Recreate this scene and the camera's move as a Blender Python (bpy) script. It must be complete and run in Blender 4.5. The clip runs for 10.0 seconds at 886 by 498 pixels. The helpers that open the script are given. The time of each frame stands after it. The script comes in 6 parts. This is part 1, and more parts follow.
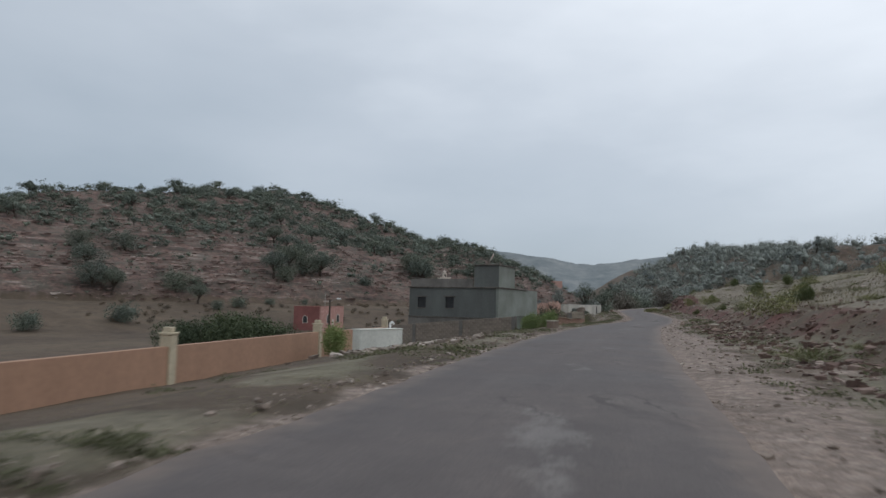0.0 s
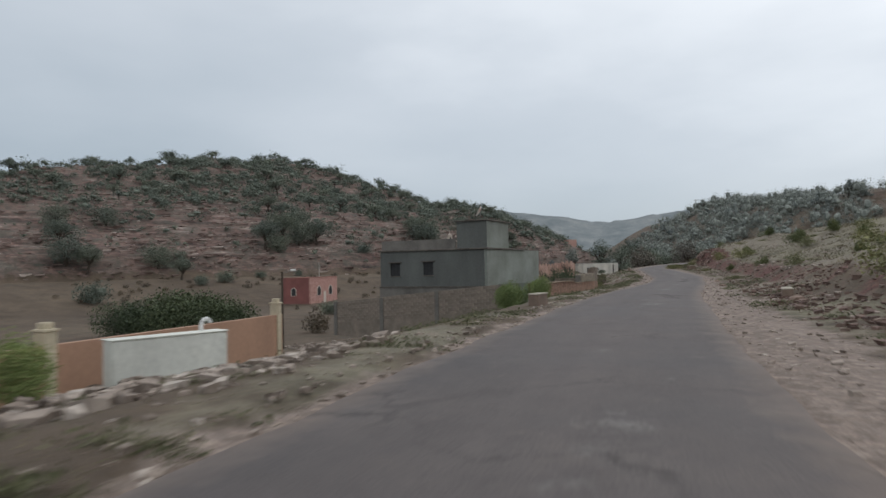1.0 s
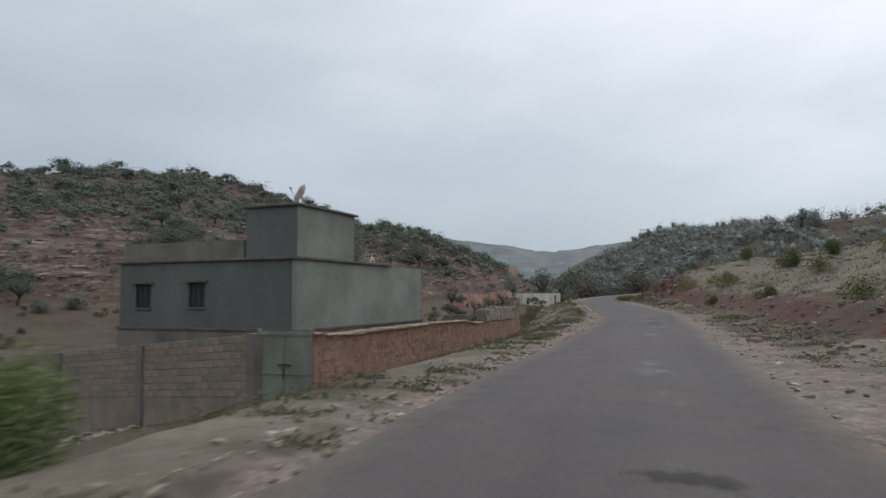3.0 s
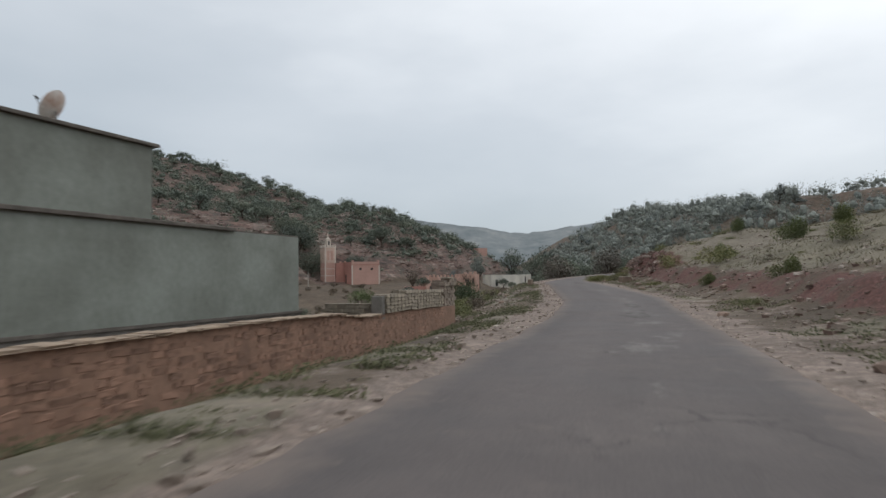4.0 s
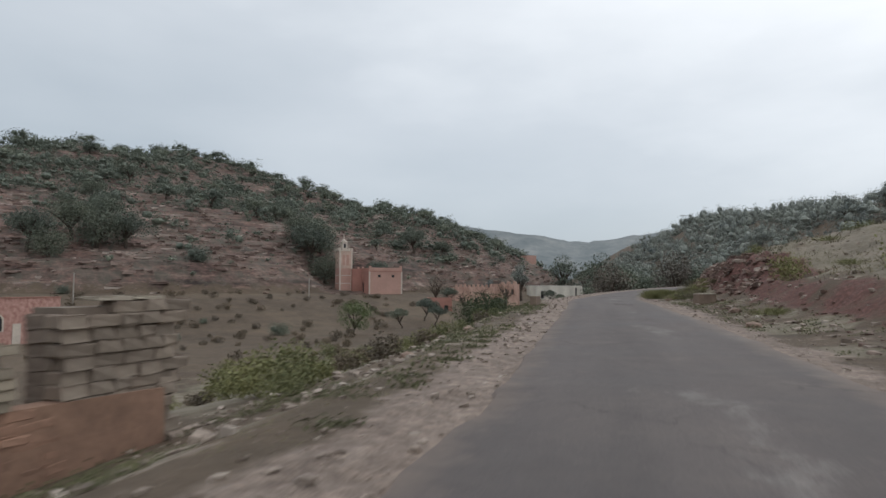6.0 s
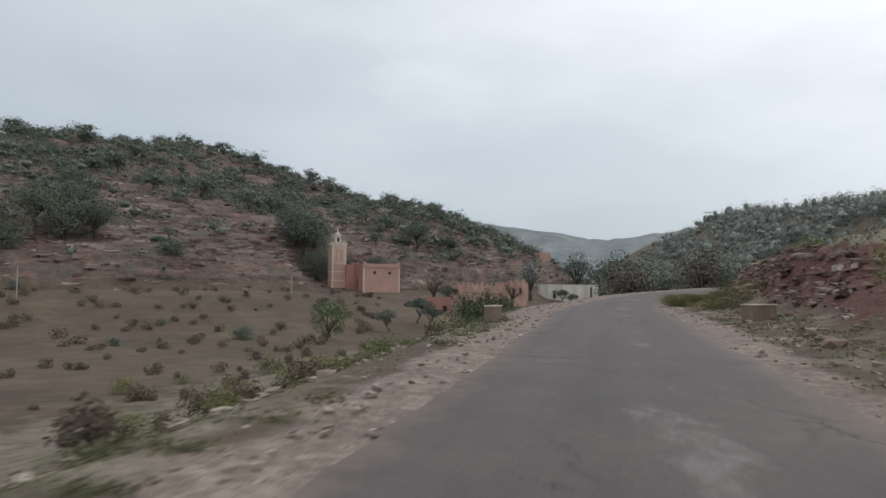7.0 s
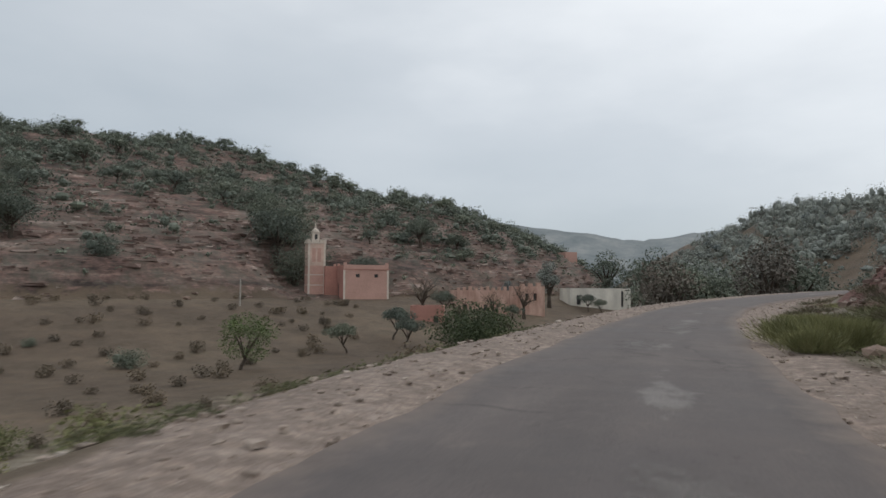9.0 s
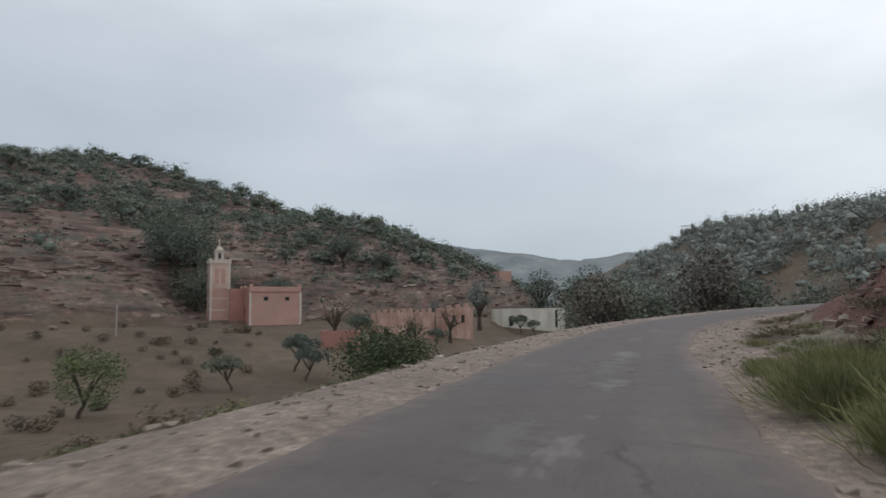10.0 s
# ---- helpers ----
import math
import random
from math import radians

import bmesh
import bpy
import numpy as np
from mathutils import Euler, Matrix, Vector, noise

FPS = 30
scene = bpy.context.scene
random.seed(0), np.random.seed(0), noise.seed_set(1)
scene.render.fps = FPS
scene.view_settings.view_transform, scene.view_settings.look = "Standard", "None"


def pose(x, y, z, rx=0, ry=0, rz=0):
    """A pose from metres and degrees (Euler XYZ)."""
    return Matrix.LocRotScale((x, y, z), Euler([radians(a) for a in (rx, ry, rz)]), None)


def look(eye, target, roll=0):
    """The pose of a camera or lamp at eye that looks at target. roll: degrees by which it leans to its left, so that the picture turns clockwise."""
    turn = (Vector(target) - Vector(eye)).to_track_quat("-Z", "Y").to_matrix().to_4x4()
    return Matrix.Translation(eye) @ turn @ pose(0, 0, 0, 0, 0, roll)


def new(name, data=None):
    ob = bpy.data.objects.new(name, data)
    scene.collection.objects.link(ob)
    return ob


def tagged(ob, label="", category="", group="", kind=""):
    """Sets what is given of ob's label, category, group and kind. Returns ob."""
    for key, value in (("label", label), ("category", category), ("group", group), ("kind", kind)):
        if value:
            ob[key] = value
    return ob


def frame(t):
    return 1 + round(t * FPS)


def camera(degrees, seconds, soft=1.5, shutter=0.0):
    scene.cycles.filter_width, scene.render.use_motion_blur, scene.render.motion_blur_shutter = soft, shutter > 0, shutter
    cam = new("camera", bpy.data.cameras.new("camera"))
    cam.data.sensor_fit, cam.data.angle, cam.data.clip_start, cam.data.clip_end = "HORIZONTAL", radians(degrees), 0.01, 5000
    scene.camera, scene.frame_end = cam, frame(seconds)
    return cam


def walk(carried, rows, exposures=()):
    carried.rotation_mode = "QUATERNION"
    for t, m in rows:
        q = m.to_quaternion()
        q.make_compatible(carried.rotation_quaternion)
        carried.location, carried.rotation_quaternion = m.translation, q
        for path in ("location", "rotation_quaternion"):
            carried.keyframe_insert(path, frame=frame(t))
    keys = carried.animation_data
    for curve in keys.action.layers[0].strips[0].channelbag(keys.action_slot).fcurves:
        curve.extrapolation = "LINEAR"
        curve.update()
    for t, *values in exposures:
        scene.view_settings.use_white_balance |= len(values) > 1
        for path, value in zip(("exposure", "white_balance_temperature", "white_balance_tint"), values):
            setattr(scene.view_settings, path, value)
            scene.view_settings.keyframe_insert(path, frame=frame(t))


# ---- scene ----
cam = camera(68.0, 10.0, soft=1.5, shutter=0.3)
PATH = [
    (0, (-11.77, -54.747, 1.183), (-11.942, -52.761, 1.347), 1.3),
    (0.5, (-10.742, -48.539, 1.311), (-10.92, -46.55, 1.422), -0.8),
    (1, (-9.639, -42.112, 1.344), (-9.858, -40.124, 1.4), -1.1),
    (1.5, (-8.482, -35.91, 1.262), (-8.624, -33.922, 1.426), 0.2),
    (2, (-7.416, -30.102, 1.275), (-7.526, -28.111, 1.429), 0.7),
    (2.5, (-6.32, -23.863, 1.318), (-6.417, -21.872, 1.477), 0.5),
    (3.8, (-2.68, -8.619, 1.004), (-2.673, -6.621, 1.095), -0.9),
    (4, (-2.001, -6.121, 1.037), (-1.987, -4.123, 1.125), -0.8),
    (4.5, (-0.486, -0.411, 1.096), (-0.507, 1.586, 1.204), -1.5),
    (5, (1.23, 5.504, 0.943), (1.168, 7.501, 1.043), -0.5),
    (5.5, (2.788, 11.496, 0.952), (2.628, 13.487, 1.043), -0.3),
    (6, (4.116, 17.552, 1.221), (3.945, 19.541, 1.337), 0.2),
    (7.3, (7.374, 32.885, 1.471), (7.103, 34.864, 1.569), 0.5),
    (7.5, (7.778, 35.19, 1.466), (7.454, 37.163, 1.534), -0.3),
    (8, (8.655, 41.122, 1.531), (8.228, 43.075, 1.583), -0.5),
    (8.5, (9.477, 46.713, 1.672), (9.118, 48.679, 1.754), 1.3),
    (9, (10.072, 52.095, 1.707), (9.741, 54.064, 1.824), 0.4),
    (9.5, (11.008, 56.844, 1.676), (10.744, 58.821, 1.828), 0.4),
    (10, (11.869, 61.214, 1.668), (11.718, 63.2, 1.852), -0.6),
]
EXPOSURES = [(0, -0.12, 6230, 10), (0.5, 0.0, 6320, 10), (1, 0.04, 6430, 10), (2, -0.06, 6270, 10), (2.5, -0.06, 6270, 10), (4, 0.08, 6520, 10), (5.5, 0.1, 6500, 10), (7.5, 0.17, 6530, 10), (8, 0.22, 6660, 10),
             (8.5, 0.17, 6620, 10), (9, 0.06, 6580, 10), (9.5, -0.06, 6400, 10), (10, 0.0, 6430, 10)]
walk(cam, [(t, look(eye, target, roll)) for t, eye, target, roll in PATH], EXPOSURES)

# ---- world, sun ----
world = bpy.data.worlds.new("overcast_sky")
scene.world = world
world.use_nodes = True
wn, wl = world.node_tree.nodes, world.node_tree.links
wn.clear()
w_out, w_bg = wn.new("ShaderNodeOutputWorld"), wn.new("ShaderNodeBackground")
w_sky = wn.new("ShaderNodeTexSky")
w_sky.sky_type, w_sky.sun_disc = "NISHITA", False
w_sky.sun_elevation, w_sky.sun_rotation = radians(52), radians(35)
w_dim = wn.new("ShaderNodeVectorMath")
w_dim.operation = "SCALE"
w_dim.inputs["Scale"].default_value = 0.10
wl.new(w_sky.outputs[0], w_dim.inputs[0])
w_tc = wn.new("ShaderNodeTexCoord")
w_sep = wn.new("ShaderNodeSeparateXYZ")
wl.new(w_tc.outputs["Generated"], w_sep.inputs[0])
w_map = wn.new("ShaderNodeMapping")
w_map.inputs["Scale"].default_value = (1.2, 1.2, 3.2)
wl.new(w_tc.outputs["Generated"], w_map.inputs[0])
w_noise = wn.new("ShaderNodeTexNoise")
w_noise.inputs["Scale"].default_value, w_noise.inputs["Detail"].default_value = 1.6, 5.0
w_noise.inputs["Roughness"].default_value = 0.5
wl.new(w_map.outputs[0], w_noise.inputs["Vector"])


def w_math(op, a, b):
    node = wn.new("ShaderNodeMath")
    node.operation = op
    for k, v in enumerate((a, b)):
        if isinstance(v, (int, float)):
            node.inputs[k].default_value = v
        else:
            wl.new(v, node.inputs[k])
    return node.outputs[0]


# cloud cover: dimmer at the horizon, lighter overhead and towards the hidden sun
w_east = w_math("MULTIPLY", w_sep.outputs["X"], 0.26)
w_cloud = w_math("MULTIPLY", w_math("SUBTRACT", w_noise.outputs["Fac"], 0.5), 0.42)
w_fac = w_math("ADD", w_math("ADD", w_math("MULTIPLY", w_sep.outputs["Z"], 1.0), w_east), w_cloud)
w_ramp = wn.new("ShaderNodeValToRGB")
w_ramp.color_ramp.elements[0].position, w_ramp.color_ramp.elements[0].color = 0.0, (0.425, 0.488, 0.545, 1)
w_ramp.color_ramp.elements[1].position, w_ramp.color_ramp.elements[1].color = 0.50, (0.985, 1.02, 1.05, 1)
w_mid = w_ramp.color_ramp.elements.new(0.25)
w_mid.color = (0.61, 0.66, 0.71, 1)
wl.new(w_fac, w_ramp.inputs[0])
w_mix = wn.new("ShaderNodeMixRGB")
w_mix.inputs[0].default_value = 0.9
wl.new(w_dim.outputs[0], w_mix.inputs[1])
wl.new(w_ramp.outputs[0], w_mix.inputs[2])
wl.new(w_mix.outputs[0], w_bg.inputs[0])
w_bg.inputs[1].default_value = 1.0
wl.new(w_bg.outputs[0], w_out.inputs[0])

sun = new("sun", bpy.data.lights.new("sun", "SUN"))
sun.data.energy, sun.data.angle, sun.data.color = 0.3, radians(40), (1.0, 0.97, 0.93)
sun.matrix_world = look((60, 80, 120), (0, 0, 0))

# ---- small tools ----


def hashed(ix, iy, seed):
    v = np.sin(ix * 127.1 + iy * 311.7 + seed * 74.7) * 43758.5453
    return v - np.floor(v)


def vnoise(x, y, seed=0):
    x, y = np.asarray(x, float), np.asarray(y, float)
    ix, iy = np.floor(x), np.floor(y)
    fx, fy = x - ix, y - iy
    fx, fy = fx * fx * (3 - 2 * fx), fy * fy * (3 - 2 * fy)
    a, b = hashed(ix, iy, seed), hashed(ix + 1, iy, seed)
    c, d = hashed(ix, iy + 1, seed), hashed(ix + 1, iy + 1, seed)
    return (a * (1 - fx) + b * fx) * (1 - fy) + (c * (1 - fx) + d * fx) * fy


def fbm(x, y, seed=0, octaves=4):
    total, amp = 0.0, 0.5
    for k in range(octaves):
        total = total + amp * (vnoise(x * 2**k, y * 2**k, seed + k) - 0.5)
        amp *= 0.5
    return total


def sstep(a, b, v):
    u = np.clip((np.asarray(v, float) - a) / (b - a), 0, 1)
    return u * u * (3 - 2 * u)


def smax(a, b, k):
    return 0.5 * (a + b + np.sqrt((a - b) ** 2 + k * k))


def smin(a, b, k):
    return 0.5 * (a + b - np.sqrt((a - b) ** 2 + k * k))


def empty(name, at, turn=0.0):
    ob = new(name)
    ob.empty_display_size = 0.2
    ob.matrix_world = pose(*at, 0, 0, turn)
    return ob


def part(name, bm, material, parent, label=""):
    """Links a bmesh or mesh as one object under a thing, in the thing's own space."""
    if isinstance(bm, bmesh.types.BMesh):
        data = bpy.data.meshes.new(name)
        bm.to_mesh(data)
        bm.free()
    else:
        data = bm
    if material is not None and not data.materials:
        data.materials.append(material)
    ob = new(name, data)
    ob.parent = parent
    if label:
        ob["label"] = label
    return ob


def mesh_of(name, verts, faces, material=None, smooth=False):
    data = bpy.data.meshes.new(name)
    data.from_pydata([tuple(v) for v in verts], [], faces)
    if material is not None:
        data.materials.append(material)
    if smooth:
        data.polygons.foreach_set("use_smooth", [True] * len(data.polygons))
    data.update()
    return data


def quads_mesh(name, verts, count, material=None):
    """A mesh of count loose quads whose corners follow one another in verts (count * 4, 3)."""
    data = bpy.data.meshes.new(name)
    data.vertices.add(count * 4)
    data.vertices.foreach_set("co", np.asarray(verts, np.float32).ravel())
    data.loops.add(count * 4)
    data.loops.foreach_set("vertex_index", np.arange(count * 4, dtype=np.int32))
    data.polygons.add(count)
    data.polygons.foreach_set("loop_start", np.arange(0, count * 4, 4, dtype=np.int32))
    data.update(calc_edges=True)
    if material is not None:
        data.materials.append(material)
    return data


def box(bm, x0, x1, y0, y1, z0, z1, bevel=0.0):
    made = bmesh.ops.create_cube(bm, size=1)["verts"]
    bmesh.ops.scale(bm, verts=made, vec=(x1 - x0, y1 - y0, z1 - z0))
    bmesh.ops.translate(bm, verts=made, vec=((x0 + x1) / 2, (y0 + y1) / 2, (z0 + z1) / 2))
    if bevel:
        edges = list({e for v in made for e in v.link_edges})
        bmesh.ops.bevel(bm, geom=edges, offset=bevel, segments=1, affect="EDGES")
    return bm


def boxes(*rows, bevel=0.0):
    bm = bmesh.new()
    for r in rows:
        box(bm, *r, bevel=bevel)
    return bm


def rod(bm, a, b, r0, r1, sides=8):
    a, b = Vector(a), Vector(b)
    m = Matrix.Translation((a + b) / 2) @ (b - a).to_track_quat("Z", "Y").to_matrix().to_4x4()
    bmesh.ops.create_cone(bm, cap_ends=True, segments=sides, radius1=r0, radius2=r1, depth=(b - a).length, matrix=m)
    return bm


def wall_with_holes(width, height, thick, holes, lip=0.0):
    """An upright wall along x from 0, its outer face at y = 0, with rectangular openings (x0, x1, z0, z1) that go through it."""
    xs = sorted({0.0, width, *(h[k] for h in holes for k in (0, 1))})
    zs = sorted({0.0, height, *(h[k] for h in holes for k in (2, 3))})
    bm = bmesh.new()
    for x0, x1 in zip(xs, xs[1:]):
        for z0, z1 in zip(zs, zs[1:]):
            cx, cz = (x0 + x1) / 2, (z0 + z1) / 2
            if not any(h[0] < cx < h[1] and h[2] < cz < h[3] for h in holes):
                box(bm, x0, x1, 0, thick, z0, z1)
    bmesh.ops.remove_doubles(bm, verts=bm.verts, dist=1e-4)
    seen = {}
    for f in list(bm.faces):
        c = f.calc_center_median()
        seen.setdefault((round(c.x, 3), round(c.y, 3), round(c.z, 3)), []).append(f)
    bmesh.ops.delete(bm, geom=[f for fs in seen.values() if len(fs) > 1 for f in fs], context="FACES_ONLY")
    return bm


# ---- materials ----
def nodes_of(name):
    m = bpy.data.materials.new(name)
    m.use_nodes = True
    nt = m.node_tree
    return m, nt, nt.nodes["Principled BSDF"]


def tex(nt, scale, detail=4.0, rough=0.55, kind="ShaderNodeTexNoise", coords="Object", stretch=None):
    tc = nt.nodes.new("ShaderNodeTexCoord")
    src = tc.outputs[coords]
    if stretch:
        mp = nt.nodes.new("ShaderNodeMapping")
        mp.inputs["Scale"].default_value = stretch
        nt.links.new(src, mp.inputs[0])
        src = mp.outputs[0]
    node = nt.nodes.new(kind)
    node.inputs["Scale"].default_value = scale
    if kind == "ShaderNodeTexNoise":
        node.inputs["Detail"].default_value, node.inputs["Roughness"].default_value = detail, rough
    nt.links.new(src, node.inputs["Vector"])
    return node


def ramp(nt, fac, stops):
    node = nt.nodes.new("ShaderNodeValToRGB")
    el = node.color_ramp.elements
    while len(el) < len(stops):
        el.new(0.5)
    for e, (p, c) in zip(el, stops):
        e.position, e.color = p, (*c, 1)
    nt.links.new(fac, node.inputs[0])
    return node.outputs[0]


def blend(nt, fac, a, b, mode="MIX"):
    node = nt.nodes.new("ShaderNodeMixRGB")
    node.blend_type = mode
    for k, v in enumerate((fac, a, b)):
        if isinstance(v, (int, float)):
            node.inputs[k].default_value = v
        elif isinstance(v, tuple):
            node.inputs[k].default_value = (*v, 1)
        else:
            nt.links.new(v, node.inputs[k])
    return node.outputs[0]


def calc(nt, op, a, b=0.0):
    node = nt.nodes.new("ShaderNodeMath")
    node.operation = op
    node.use_clamp = False
    for k, v in enumerate((a, b)):
        if isinstance(v, (int, float)):
            node.inputs[k].default_value = v
        else:
            nt.links.new(v, node.inputs[k])
    return node.outputs[0]


def relief(nt, bsdf, height, strength, distance):
    node = nt.nodes.new("ShaderNodeBump")
    node.inputs["Strength"].default_value, node.inputs["Distance"].default_value = strength, distance
    nt.links.new(height, node.inputs["Height"])
    nt.links.new(node.outputs[0], bsdf.inputs["Normal"])


def scaled(c, k):
    return tuple(min(1.0, v * k) for v in c)


def surface(name, colour, rough=0.85, var=0.35, big=0.6, fine=9.0, bump=0.25, dist=0.02, stain=None, streak=False, metal=0.0, random_tint=0.0):
    """A painted, plastered or mineral surface: broad stains, fine grain, relief."""
    m, nt, b = nodes_of(name)
    n1 = tex(nt, big, 5, 0.6, stretch=(1, 1, 0.35) if streak else None)
    n2 = tex(nt, fine, 6, 0.65)
    c = ramp(nt, n1.outputs["Fac"], [(0.3, scaled(stain or scaled(colour, 1 - var), 1)), (0.62, colour), (0.8, scaled(colour, 1 + 0.4 * var))])
    g = ramp(nt, n2.outputs["Fac"], [(0.25, (0.72, 0.72, 0.72)), (0.7, (1.06, 1.06, 1.06))])
    c = blend(nt, 0.75, c, g, "MULTIPLY")
    if random_tint:
        info = nt.nodes.new("ShaderNodeObjectInfo")
        c = blend(nt, 1.0, c, ramp(nt, info.outputs["Random"], [(0, (1 - random_tint,) * 3), (1, (1 + random_tint * 0.5,) * 3)]), "MULTIPLY")
    nt.links.new(c, b.inputs["Base Color"])
    b.inputs["Roughness"].default_value, b.inputs["Metallic"].default_value = rough, metal
    relief(nt, b, blend(nt, 0.5, n1.outputs["Fac"], n2.outputs["Fac"]), bump, dist)
    return m


def leafy(name, dark, light, island=True):
    m, nt, b = nodes_of(name)
    geo = nt.nodes.new("ShaderNodeNewGeometry")
    n = tex(nt, 0.7, 3)
    c = ramp(nt, geo.outputs["Random Per Island"], [(0, dark), (1, light)])
    c = blend(nt, 0.6, c, ramp(nt, n.outputs["Fac"], [(0.3, (0.6, 0.62, 0.6)), (0.7, (1.15, 1.12, 1.05))]), "MULTIPLY")
    n_tree = tex(nt, 0.16, 2)
    c = blend(nt, 0.8, c, ramp(nt, n_tree.outputs["Fac"], [(0.38, (0.82, 0.83, 0.84)), (0.62, (1.16, 1.14, 1.1))]), "MULTIPLY")
    info = nt.nodes.new("ShaderNodeObjectInfo")
    c = blend(nt, 1.0, c, ramp(nt, info.outputs["Random"], [(0, (0.8, 0.83, 0.85)), (1, (1.15, 1.12, 1.03))]), "MULTIPLY")
    nt.links.new(c, b.inputs["Base Color"])
    b.inputs["Roughness"].default_value = 0.75
    b.inputs["Specular IOR Level"].default_value = 0.25
    return m


def loose_rock(name, stops):
    """Loose stones, each of its own shade."""
    m, nt, b = nodes_of(name)
    geo = nt.nodes.new("ShaderNodeNewGeometry")
    n = tex(nt, 5.0, 5, 0.65)
    c = ramp(nt, geo.outputs["Random Per Island"], stops)
    c = blend(nt, 0.8, c, ramp(nt, n.outputs["Fac"], [(0.3, (0.6, 0.6, 0.6)), (0.7, (1.2, 1.18, 1.15))]), "MULTIPLY")
    nt.links.new(c, b.inputs["Base Color"])
    b.inputs["Roughness"].default_value = 0.9
    relief(nt, b, n.outputs["Fac"], 0.5, 0.03)
    return m


def ground_material():
    m, nt, b = nodes_of("earth_and_rock")
    att = nt.nodes.new("ShaderNodeAttribute")
    att.attribute_name = "zone"
    sep = nt.nodes.new("ShaderNodeSeparateColor")
    nt.links.new(att.outputs["Color"], sep.inputs[0])
    n_big, n_mid, n_fine = tex(nt, 0.05, 5, 0.6), tex(nt, 0.6, 6, 0.65), tex(nt, 7.0, 6, 0.7)
    soil = ramp(nt, n_big.outputs["Fac"], [(0.3, (0.080, 0.058, 0.042)), (0.55, (0.114, 0.085, 0.061)), (0.75, (0.146, 0.112, 0.080))])
    soil = blend(nt, 0.6, soil, ramp(nt, n_mid.outputs["Fac"], [(0.3, (0.8, 0.82, 0.8)), (0.7, (1.12, 1.1, 1.08))]), "MULTIPLY")
    clod = tex(nt, 0.28, 7, 0.75)
    soil = blend(nt, 0.8, soil, ramp(nt, clod.outputs["Fac"], [(0.36, (0.68, 0.69, 0.66)), (0.5, (1, 1, 1)), (0.64, (1.25, 1.22, 1.18))]), "MULTIPLY")
    # layered rock: thin beds along the slope
    beds = tex(nt, 1.0, 5, 0.7, stretch=(0.09, 0.09, 0.75))
    rock = ramp(nt, beds.outputs["Fac"], [(0.37, (0.042, 0.032, 0.029)), (0.45, (0.118, 0.076, 0.066)), (0.53, (0.168, 0.108, 0.092)), (0.60, (0.212, 0.150, 0.129)), (0.66, (0.33, 0.27, 0.242))])
    rock = blend(nt, 0.85, rock, ramp(nt, n_mid.outputs["Fac"], [(0.3, (0.6, 0.62, 0.62)), (0.7, (1.25, 1.2, 1.15))]), "MULTIPLY")
    grit = tex(nt, 1.7, 7, 0.8, kind="ShaderNodeTexNoise", stretch=(0.6, 0.6, 1.6))
    rock = blend(nt, 0.85, rock, ramp(nt, grit.outputs["Fac"], [(0.36, (0.45, 0.44, 0.44)), (0.5, (0.95, 0.95, 0.95)), (0.62, (1.5, 1.48, 1.45))]), "MULTIPLY")
    scrub = ramp(nt, n_mid.outputs["Fac"], [(0.42, (0.082, 0.084, 0.066)), (0.6, (0.140, 0.112, 0.094))])
    weedy = tex(nt, 0.22, 6, 0.7)
    rock = blend(nt, calc(nt, "MULTIPLY", ramp(nt, weedy.outputs["Fac"], [(0.42, (0, 0, 0)), (0.58, (1, 1, 1))]), 0.7), rock, scrub)
    peb = tex(nt, 31.0, kind="ShaderNodeTexVoronoi")
    peb2 = tex(nt, 3.2, 8, 0.8)
    cob = tex(nt, 10.0, kind="ShaderNodeTexVoronoi")
    cob_v = nt.nodes.new("ShaderNodeSeparateColor")
    nt.links.new(cob.outputs["Color"], cob_v.inputs[0])
    stones = ramp(nt, peb.outputs["Distance"], [(0.1, (0.33, 0.272, 0.235)), (0.45, (0.235, 0.187, 0.158)), (0.7, (0.13, 0.098, 0.083))])
    stones = blend(nt, 0.55, stones, ramp(nt, peb2.outputs["Fac"], [(0.3, (0.11, 0.084, 0.072)), (0.5, (0.235, 0.187, 0.16)), (0.68, (0.40, 0.34, 0.30))]))
    stones = blend(nt, 0.8, stones, ramp(nt, n_mid.outputs["Fac"], [(0.3, (0.7, 0.68, 0.66)), (0.7, (1.2, 1.2, 1.2))]), "MULTIPLY")
    stones = blend(nt, 0.5, stones, ramp(nt, cob_v.outputs[0], [(0.1, (0.72, 0.70, 0.68)), (0.6, (1.05, 1.04, 1.02)), (0.95, (1.5, 1.46, 1.38))]), "MULTIPLY")
    grass = ramp(nt, n_fine.outputs["Fac"], [(0.3, (0.072, 0.080, 0.036)), (0.5, (0.118, 0.117, 0.062)), (0.7, (0.185, 0.160, 0.108))])
    tuft = tex(nt, 2.6, 8, 0.85)
    grass = blend(nt, 0.9, grass, ramp(nt, tuft.outputs["Fac"], [(0.36, (0.48, 0.5, 0.46)), (0.5, (0.95, 0.95, 0.95)), (0.63, (1.45, 1.36, 1.22))]), "MULTIPLY")
    dry = ramp(nt, n_mid.outputs["Fac"], [(0.35, (0.165, 0.143, 0.113)), (0.6, (0.228, 0.195, 0.156))])
    grass = blend(nt, ramp(nt, n_big.outputs["Fac"], [(0.4, (0.5, 0.5, 0.5)), (0.62, (0.97, 0.97, 0.97))]), grass, dry)
